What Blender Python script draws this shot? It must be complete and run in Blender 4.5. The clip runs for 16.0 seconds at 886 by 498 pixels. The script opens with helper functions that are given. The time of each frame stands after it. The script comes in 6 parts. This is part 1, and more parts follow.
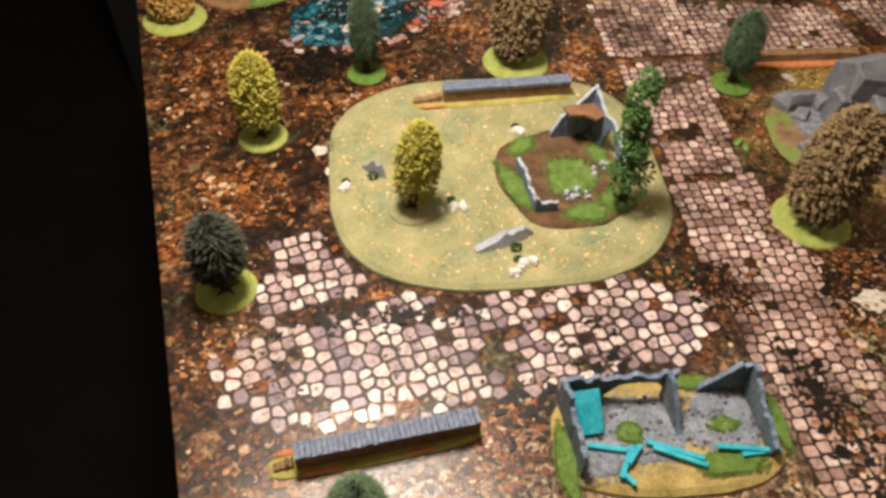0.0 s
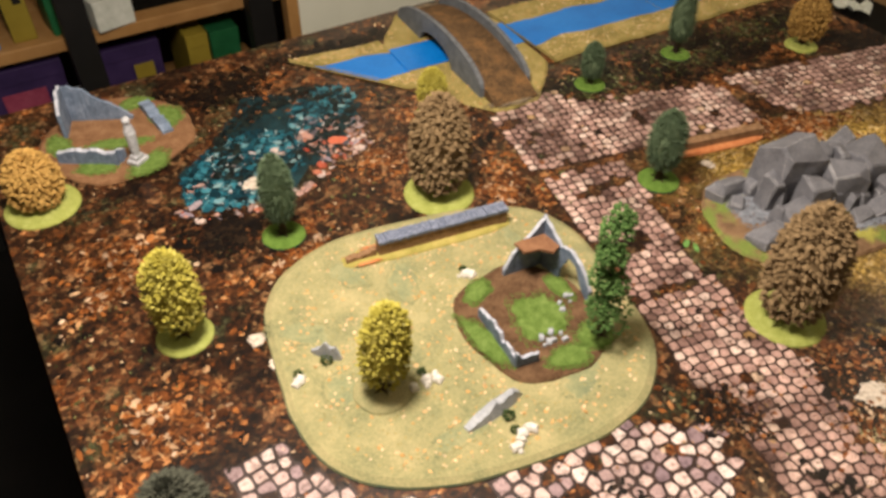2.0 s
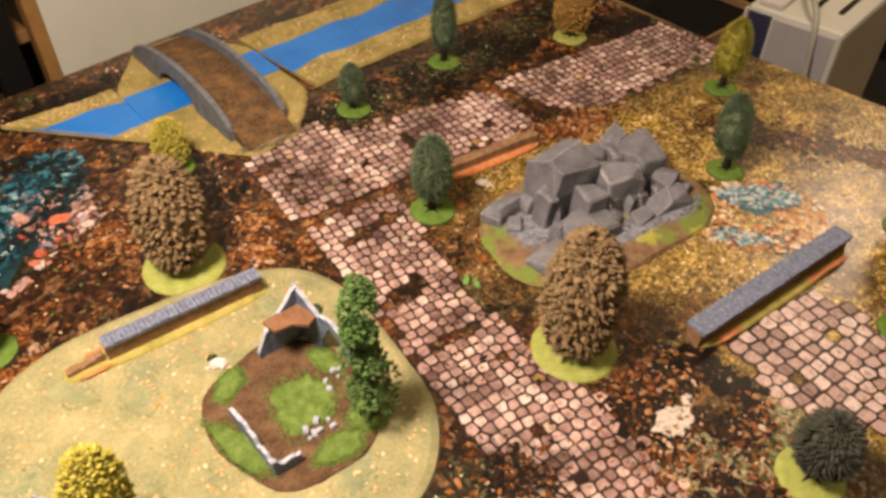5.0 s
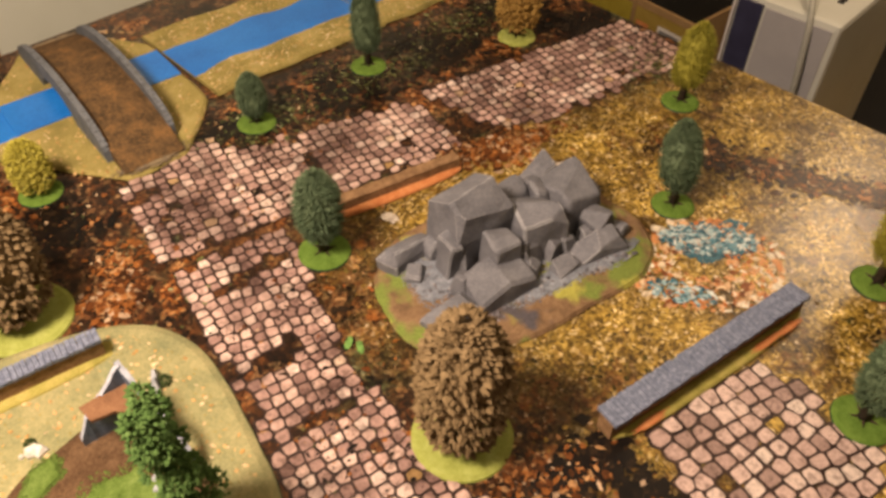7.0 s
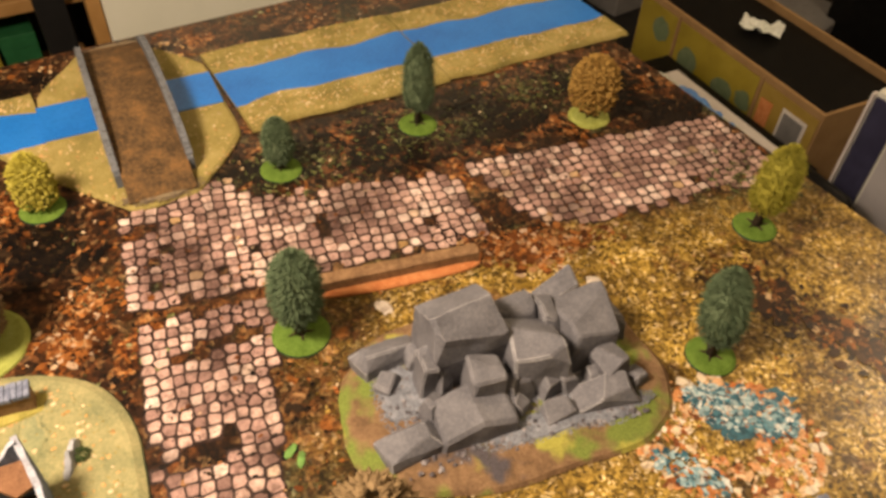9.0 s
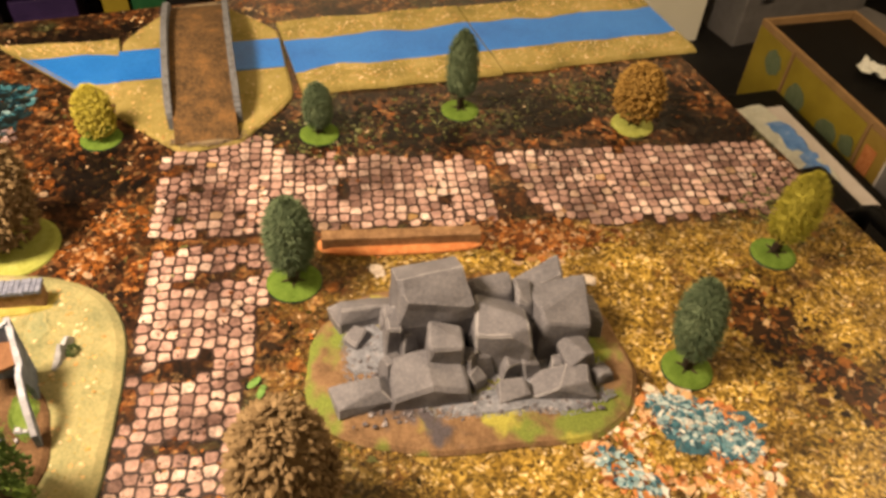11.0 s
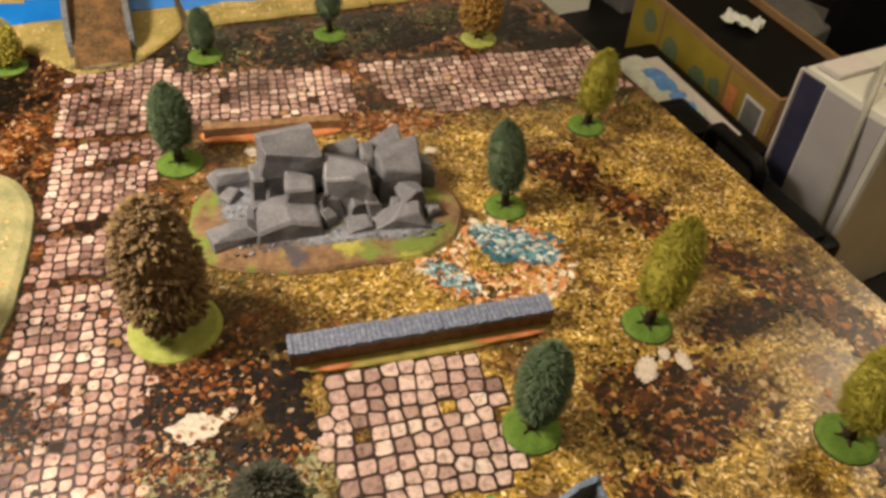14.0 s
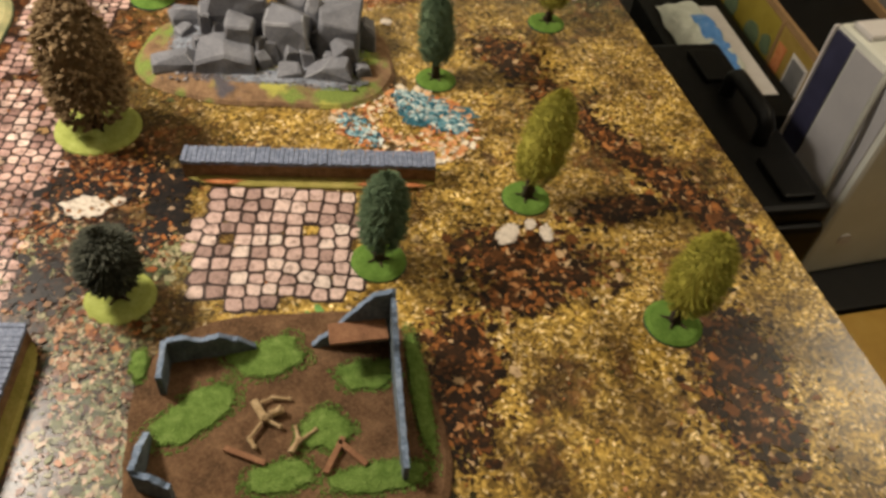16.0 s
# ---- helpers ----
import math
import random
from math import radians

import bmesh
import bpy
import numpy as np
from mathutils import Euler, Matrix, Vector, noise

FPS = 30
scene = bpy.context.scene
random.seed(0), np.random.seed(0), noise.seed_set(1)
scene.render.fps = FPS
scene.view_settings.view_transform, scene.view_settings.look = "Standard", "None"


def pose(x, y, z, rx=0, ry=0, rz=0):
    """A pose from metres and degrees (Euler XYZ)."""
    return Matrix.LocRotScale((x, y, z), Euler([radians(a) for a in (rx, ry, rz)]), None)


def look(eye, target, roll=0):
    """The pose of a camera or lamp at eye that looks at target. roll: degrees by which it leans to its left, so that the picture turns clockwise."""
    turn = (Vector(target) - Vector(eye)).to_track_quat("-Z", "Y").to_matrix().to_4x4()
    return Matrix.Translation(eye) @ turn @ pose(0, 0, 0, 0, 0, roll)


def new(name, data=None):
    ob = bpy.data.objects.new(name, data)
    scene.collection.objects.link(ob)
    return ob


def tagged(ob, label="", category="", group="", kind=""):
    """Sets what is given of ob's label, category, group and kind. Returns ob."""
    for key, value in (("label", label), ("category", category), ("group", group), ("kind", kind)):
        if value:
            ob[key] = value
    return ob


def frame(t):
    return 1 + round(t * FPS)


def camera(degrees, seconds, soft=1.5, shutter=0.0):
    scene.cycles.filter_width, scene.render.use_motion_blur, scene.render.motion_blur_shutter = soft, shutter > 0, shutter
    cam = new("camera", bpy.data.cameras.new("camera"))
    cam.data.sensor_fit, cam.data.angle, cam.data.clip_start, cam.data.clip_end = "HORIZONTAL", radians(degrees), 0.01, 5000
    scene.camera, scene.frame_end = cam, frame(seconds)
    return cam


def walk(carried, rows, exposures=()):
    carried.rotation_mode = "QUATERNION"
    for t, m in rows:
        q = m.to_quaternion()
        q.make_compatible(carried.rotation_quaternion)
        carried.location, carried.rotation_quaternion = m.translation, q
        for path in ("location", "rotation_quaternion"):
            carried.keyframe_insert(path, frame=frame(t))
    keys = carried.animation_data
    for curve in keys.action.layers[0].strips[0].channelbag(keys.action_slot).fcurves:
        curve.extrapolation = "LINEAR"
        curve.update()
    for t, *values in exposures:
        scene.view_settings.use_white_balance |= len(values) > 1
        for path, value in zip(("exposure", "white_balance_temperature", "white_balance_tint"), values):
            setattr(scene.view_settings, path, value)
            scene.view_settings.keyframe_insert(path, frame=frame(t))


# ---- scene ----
# camera
cam = camera(59.4, 16.0, soft=3.3)
PATH = [
    (0, (0.1043, 0.0421, 0.5520), (0.5243, 1.3186, -0.9300), 1.5),
    (0.5, (0.0877, 0.0797, 0.5590), (0.5521, 1.3486, -0.9170), 2.2),
    (1, (0.0754, 0.1252, 0.5610), (0.6292, 1.3788, -0.8950), 2.5),
    (1.5, (0.0682, 0.1591, 0.5640), (0.7556, 1.4145, -0.8330), 2.0),
    (2, (0.0693, 0.1952, 0.5630), (0.8500, 1.4337, -0.7990), 0.7),
    (2.5, (0.0789, 0.2118, 0.5610), (0.9574, 1.4231, -0.7670), 0.3),
    (3, (0.0937, 0.2168, 0.5570), (1.0451, 1.3644, -0.7760), 0.7),
    (3.5, (0.1108, 0.2220, 0.5550), (1.1113, 1.3387, -0.7690), 1.2),
    (4, (0.1315, 0.2257, 0.5520), (1.1879, 1.2929, -0.7680), 1.2),
    (4.5, (0.1776, 0.2229, 0.5480), (1.2542, 1.2618, -0.7790), 1.0),
    (4.7, (0.1966, 0.2219, 0.5450), (1.2634, 1.2497, -0.7990), 0.7),
    (7, (0.3997, 0.2397, 0.5160), (1.3771, 1.2442, -0.9110), 0.2),
    (7.5, (0.4399, 0.2466, 0.5120), (1.3647, 1.2951, -0.9180), 1.5),
    (8, (0.4390, 0.2663, 0.5160), (1.3650, 1.3015, -0.9230), 1.4),
    (8.5, (0.4842, 0.2777, 0.5120), (1.4071, 1.3409, -0.9080), 2.0),
    (8.7, (0.5117, 0.2767, 0.5130), (1.3817, 1.3915, -0.9010), 2.5),
    (10.8, (0.6181, 0.2054, 0.5080), (1.1503, 1.5360, -0.8870), 3.8),
    (11, (0.6208, 0.1958, 0.5080), (1.1454, 1.5261, -0.8900), 3.7),
    (11.5, (0.6194, 0.1727, 0.5000), (1.1316, 1.4960, -0.9100), 2.7),
    (12, (0.6108, 0.1256, 0.5060), (1.1830, 1.4461, -0.8830), 3.1),
    (12.5, (0.5984, 0.0607, 0.5080), (1.1798, 1.3990, -0.8610), 2.4),
    (13, (0.5994, 0.0217, 0.5140), (1.1980, 1.3576, -0.8480), 2.6),
    (13.5, (0.6057, 0.0021, 0.5070), (1.2300, 1.3238, -0.8570), 3.2),
    (14, (0.6378, -0.0232, 0.5060), (1.2813, 1.2792, -0.8680), 3.3),
    (14.5, (0.6808, -0.0506, 0.5000), (1.3198, 1.2182, -0.9080), 4.8),
    (15, (0.7236, -0.1005, 0.4930), (1.2777, 1.1787, -0.9400), 6.5),
    (15.5, (0.7521, -0.1405, 0.4900), (1.1946, 1.1498, -0.9730), 6.8),
    (16, (0.7745, -0.1685, 0.4870), (1.1922, 1.1132, -0.9900), 7.0),
]
walk(cam, [(t, look(eye, target, roll)) for t, eye, target, roll in PATH],
     [(0.0, -0.24, 5850, 10), (1.0, -0.36, 5750, 9), (2.0, -0.11, 6000, 13), (4.5, 0.02, 6500, 21), (7.0, -0.02, 6950, 20), (7.6, 0.08, 6950, 19), (8.7, 0.12, 7100, 18), (11.0, 0.36, 7700, 19), (13.0, 0.33, 6950, 15), (14.5, 0.13, 6150, 10), (16.0, 0.12, 5900, 8)])

# light: two ceiling lamps and a faint room bounce
world = bpy.data.worlds.new("room_air")
world.use_nodes = True
world.node_tree.nodes["Background"].inputs[0].default_value = (0.9, 0.75, 0.6, 1)
world.node_tree.nodes["Background"].inputs[1].default_value = 0.01
scene.world = world


def bulb(name, at, radius, watts, colour):
    data = bpy.data.lights.new(name, "POINT")
    data.shadow_soft_size, data.energy, data.color = radius, watts, colour
    ob = new(name, data)
    ob.location = at
    return ob


bulb("hanging_lamp", (0.18, 0.6, 0.79), 0.1, 64, (1.0, 0.83, 0.64))
bulb("desk_lamp", (2.22, 0.58, 0.98), 0.12, 24, (1.0, 0.8, 0.54))

# ---------------------------------------------------------------- helpers
ROAD = radians(-11.8)


def part(name, bm, material, parent=None, label="", smooth=False):
    me = bpy.data.meshes.new(name)
    bm.normal_update()
    bm.to_mesh(me)
    bm.free()
    for m in (material if isinstance(material, (list, tuple)) else [material]):
        me.materials.append(m)
    if smooth:
        for p in me.polygons:
            p.use_smooth = True
    ob = new(name, me)
    if parent is not None:
        ob.parent = parent
    if label:
        ob["label"] = label
    return ob


def thing(name, m, label, category, group="", kind=""):
    ob = new(name)
    ob.empty_display_size = 0.02
    ob.matrix_world = m
    return tagged(ob, label, category, group, kind)


def add_box(bm, m, sx, sy, sz, bevel=0.0, mi=0):
    """A box that stands on its local origin."""
    r = bmesh.ops.create_cube(bm, size=1, matrix=m @ Matrix.Translation((0, 0, sz / 2)) @ Matrix.Diagonal((sx, sy, sz, 1)))
    vs = r["verts"]
    fs = list({f for v in vs for f in v.link_faces})
    for f in fs:
        f.material_index = mi
    if bevel:
        es = list({e for v in vs for e in v.link_edges})
        bmesh.ops.bevel(bm, geom=es, offset=bevel, segments=2, affect="EDGES", profile=0.6)
    return vs


def box_bm(sx, sy, sz, bevel=0.0, m=Matrix()):
    bm = bmesh.new()
    add_box(bm, m, sx, sy, sz, bevel)
    return bm


def wobble(bm, amp, scale, seed=0.0):
    for v in bm.verts:
        v.co += noise.noise_vector(v.co * scale + Vector((seed, seed * 1.7, 0))) * amp


def plate_bm(rx, ry, h, power=2.6, n=72, wob=0.04, seed=1.0, lip=0.6, dome=0.0, rings=5):
    """A flat terrain base: a rounded outline with sloping edge and a slightly domed top."""
    bm = bmesh.new()

    def at(a, k):
        c, s = math.cos(a), math.sin(a)
        r = (abs(c) ** power + abs(s) ** power) ** (-1 / power)
        r *= 1 + wob * noise.noise(Vector((c * 1.7 + seed, s * 1.7, seed))) + 0.3 * wob * noise.noise(Vector((c * 6, s * 6 + seed, 3)))
        return Vector((c * r * rx * k, s * r * ry * k, 0))
    edge = lip * h / min(rx, ry)
    levels = [(1.0, 0.0), (1.0 - 0.15 * edge, h * 0.45), (1.0 - edge, h)]
    loops = []
    for k, z in levels:
        loops.append([bm.verts.new(at(2 * math.pi * i / n, k) + Vector((0, 0, z))) for i in range(n)])
    for j in range(1, rings):
        k = (1.0 - edge) * (1 - j / rings)
        z = h + dome * (1 - (1 - j / rings) ** 2)
        loops.append([bm.verts.new(at(2 * math.pi * i / n, k) + Vector((0, 0, z))) for i in range(n)])
    for a, b in zip(loops, loops[1:]):
        for i in range(n):
            bm.faces.new((a[i], a[(i + 1) % n], b[(i + 1) % n], b[i]))
    top = bm.verts.new((0, 0, h + dome))
    for i in range(n):
        bm.faces.new((loops[-1][i], loops[-1][(i + 1) % n], top))
    bm.faces.new(list(reversed(loops[0])))
    return bm


def blob_bm(rx, ry, h, seed, n=22, ragged=0.28, fuzz=0.0):
    """A thin patch with a ragged outline (flock, printed colour)."""
    bm = bmesh.new()
    rings = []
    for k, z in ((1.0, 0.0), (0.93, h), (0.6, h * 1.25), (0.3, h * 1.35)):
        ring = []
        for i in range(n):
            a = 2 * math.pi * i / n
            c, s = math.cos(a), math.sin(a)
            r = 1 + ragged * noise.noise(Vector((c * 1.6 + seed * 3.1, s * 1.6, seed))) + 0.6 * ragged * noise.noise(Vector((c * 5, s * 5 + seed, 7)))
            r += fuzz * noise.noise(Vector((c * 17, s * 17 + seed, 5))) * (k > 0.9)
            ring.append(bm.verts.new((c * r * rx * k, s * r * ry * k, z + (h * fuzz * 2 * noise.noise(Vector((c * 9 * k, s * 9 * k, seed))) if 0 < z else 0))))
        rings.append(ring)
    for a, b in zip(rings, rings[1:]):
        for i in range(n):
            j = (i + 1) % n
            bm.faces.new((a[i], a[j], b[j], b[i]))
    bm.faces.new(rings[-1])
    return bm


def stone_bm(sx, sy, sz, seed, bevel=0.0, n=16, taper=0.75, edge_mat=1):
    """A chiselled stone: a block with skewed, chamfered corners and worn pale edges."""
    rnd = random.Random(seed)
    bm = bmesh.new()
    tilt_x, tilt_y = rnd.uniform(-0.18, 0.18), rnd.uniform(-0.3, 0.06)
    for cx, cy in ((-1, -1), (1, -1), (1, 1), (-1, 1)):
        jx, jy = rnd.uniform(0.85, 1.08), rnd.uniform(0.85, 1.08)
        bm.verts.new((cx * jx * sx / 2, cy * jy * sy / 2, 0))
        bm.verts.new((cx * jx * sx / 2 * rnd.uniform(0.95, 1.06), cy * jy * sy / 2 * rnd.uniform(0.95, 1.06), sz * rnd.uniform(0.35, 0.6)))
        for q in range(2 if n > 13 else 1):
            k = taper * rnd.uniform(0.78, 1.12)
            kx, ky = (1.0, rnd.uniform(0.55, 0.85)) if q else (rnd.uniform(0.55, 0.85), 1.0)
            z = sz * (0.9 + 0.1 * rnd.random() + 0.25 * tilt_x * cx + 0.35 * tilt_y * -cy)
            bm.verts.new((cx * k * kx * sx / 2, cy * k * ky * sy / 2, min(z, sz * 1.05)))
    r = bmesh.ops.convex_hull(bm, input=bm.verts)
    junk = [g for g in r["geom_interior"] + r["geom_unused"] if isinstance(g, bmesh.types.BMVert)]
    bmesh.ops.delete(bm, geom=list(set(junk)), context="VERTS")
    bmesh.ops.dissolve_limit(bm, angle_limit=radians(16), verts=bm.verts, edges=bm.edges)
    if bevel:
        r = bmesh.ops.bevel(bm, geom=bm.edges[:], offset=bevel, segments=1, affect="EDGES")
        for f in r["faces"]:
            f.material_index = edge_mat
    return bm


def cleft(bm, h, rnd, cuts):
    """Splits slanting flakes off the top of a convex stone."""
    for q in range(cuts):
        a, k = rnd.uniform(0, 6.283), rnd.uniform(0.3, 0.75)
        bmesh.ops.bisect_plane(bm, geom=bm.verts[:] + bm.edges[:] + bm.faces[:], plane_co=(0, 0, h * rnd.uniform(0.86, 0.95)), plane_no=Vector((k * math.cos(a), k * math.sin(a), 1)), clear_outer=True)
    out = bmesh.new()
    for v in bm.verts:
        out.verts.new(v.co)
    bm.free()
    bmesh.ops.remove_doubles(out, verts=out.verts, dist=0.0003)
    r = bmesh.ops.convex_hull(out, input=out.verts)
    junk = [g for g in r["geom_interior"] + r["geom_unused"] if isinstance(g, bmesh.types.BMVert)]
    bmesh.ops.delete(out, geom=list(set(junk)), context="VERTS")
    bmesh.ops.dissolve_limit(out, angle_limit=radians(8), verts=out.verts, edges=out.edges)
    return out


def merge(dst, src, m):
    """Copies bmesh src into dst at the pose m, and frees src."""
    me = bpy.data.meshes.new("tmp")
    src.transform(m)
    src.to_mesh(me)
    src.free()
    dst.from_mesh(me)
    bpy.data.meshes.remove(me)


# ---------------------------------------------------------------- materials
class Nodes:
    def __init__(self, name):
        self.mat = bpy.data.materials.new(name)
        self.mat.use_nodes = True
        self.t = self.mat.node_tree
        self.bsdf = self.t.nodes["Principled BSDF"]
        self.coord = self.t.nodes.new("ShaderNodeTexCoord").outputs["Object"]

    def link(self, a, b):
        self.t.links.new(a, b)

    def noise(self, scale, detail=4, rough=0.6, vec=None, distort=0.0):
        n = self.t.nodes.new("ShaderNodeTexNoise")
        n.inputs["Scale"].default_value, n.inputs["Detail"].default_value = scale, detail
        n.inputs["Roughness"].default_value, n.inputs["Distortion"].default_value = rough, distort
        self.link(vec or self.coord, n.inputs["Vector"])
        return n.outputs["Fac"]

    def voronoi(self, scale, feature="F1", rnd=1.0, vec=None):
        n = self.t.nodes.new("ShaderNodeTexVoronoi")
        n.feature = feature
        n.inputs["Scale"].default_value, n.inputs["Randomness"].default_value = scale, rnd
        self.link(vec or self.coord, n.inputs["Vector"])
        return n

    def ramp(self, fac, stops, hard=False):
        n = self.t.nodes.new("ShaderNodeValToRGB")
        if hard:
            n.color_ramp.interpolation = "CONSTANT"
        e = n.color_ramp.elements
        while len(e) < len(stops):
            e.new(0.5)
        for el, (p, c) in zip(e, stops):
            el.position, el.color = p, (*c, 1) if len(c) == 3 else c
        self.link(fac, n.inputs["Fac"])
        return n.outputs["Color"]

    def mix(self, fac, a, b, mode="MIX"):
        n = self.t.nodes.new("ShaderNodeMix")
        n.data_type, n.blend_type = "RGBA", mode
        for sock, v in ((n.inputs["Factor"], fac), (n.inputs[6], a), (n.inputs[7], b)):
            if isinstance(v, bpy.types.NodeSocket):
                self.link(v, sock)
            elif isinstance(v, tuple):
                sock.default_value = (*v, 1)
            else:
                sock.default_value = v
        return n.outputs[2]

    def math(self, op, a, b=0.0, c=0.0):
        n = self.t.nodes.new("ShaderNodeMath")
        n.operation = op
        for sock, v in zip(n.inputs, (a, b, c)):
            if isinstance(v, bpy.types.NodeSocket):
                self.link(v, sock)
            else:
                sock.default_value = v
        return n.outputs[0]

    def smooth(self, v, lo, hi):
        n = self.t.nodes.new("ShaderNodeMapRange")
        n.interpolation_type = "SMOOTHSTEP"
        self.link(v, n.inputs["Value"])
        n.inputs["From Min"].default_value, n.inputs["From Max"].default_value = lo, hi
        return n.outputs["Result"]

    def scaled(self, sx, sy, sz, rot=0.0):
        n = self.t.nodes.new("ShaderNodeMapping")
        n.inputs["Scale"].default_value = (sx, sy, sz)
        n.inputs["Rotation"].default_value = (0, 0, rot)
        self.link(self.coord, n.inputs["Vector"])
        return n.outputs["Vector"]

    def done(self, colour, rough=0.8, bump=None, strength=0.4, dist=0.001, metal=0.0, spec=0.5):
        p = self.bsdf
        for key, v in (("Base Color", colour), ("Roughness", rough), ("Metallic", metal)):
            if isinstance(v, bpy.types.NodeSocket):
                self.link(v, p.inputs[key])
            else:
                p.inputs[key].default_value = (*v, 1) if isinstance(v, tuple) else v
        p.inputs["Specular IOR Level"].default_value = spec
        if bump is not None:
            n = self.t.nodes.new("ShaderNodeBump")
            n.inputs["Strength"].default_value, n.inputs["Distance"].default_value = strength, dist
            self.link(bump, n.inputs["Height"])
            self.link(n.outputs["Normal"], p.inputs["Normal"])
        return self.mat


def painted(name, dark, mid, light, scale=60, rough=0.8, strength=0.4, dist=0.001, fine=600, metal=0.0, spec=0.35):
    """Colour variation at two scales with a fine bump."""
    k = Nodes(name)
    big = k.noise(scale, 4)
    small = k.noise(fine, 3)
    col = k.ramp(big, [(0.3, dark), (0.5, mid), (0.72, light)])
    col = k.mix(0.45, col, k.ramp(small, [(0.3, dark), (0.5, mid), (0.7, light)]))
    return k.done(col, rough, small, strength, dist, metal, spec)


def foliage(name, dark, mid, light):
    k = Nodes(name)
    geo = k.t.nodes.new("ShaderNodeNewGeometry")
    col = k.ramp(geo.outputs["Random Per Island"], [(0.0, dark), (0.45, mid), (1.0, light)])
    col = k.mix(k.noise(40, 2), col, mid)
    return k.done(col, 0.85, k.noise(900, 2), 0.5, 0.0008, spec=0.2)


def islands(name, stops, rough=0.7, fine=500, strength=0.3, drift=0.0, spec=0.3):
    """A colour for each piece, with grain."""
    k = Nodes(name)
    geo = k.t.nodes.new("ShaderNodeNewGeometry")
    col = k.ramp(geo.outputs["Random Per Island"], stops)
    grain = k.noise(fine, 4, 0.7)
    col = k.mix(0.8, col, k.ramp(grain, [(0.3, (0.42, 0.4, 0.4)), (0.52, (0.88, 0.88, 0.88)), (0.7, (1, 1, 1))]), "MULTIPLY")
    if drift:
        col = k.mix(drift, col, k.ramp(k.noise(17, 4, 0.6), [(0.36, (0.22, 0.18, 0.17)), (0.5, (0.8, 0.76, 0.74)), (0.62, (1.15, 1.12, 1.1))]), "MULTIPLY")
    col = k.mix(0.7, col, k.ramp(k.noise(fine * 0.3, 3, 0.7), [(0.34, (0.3, 0.27, 0.26)), (0.5, (0.9, 0.9, 0.9)), (0.7, (1, 1, 1))]), "MULTIPLY")
    return k.done(col, rough, grain, strength, 0.0004, spec=spec)


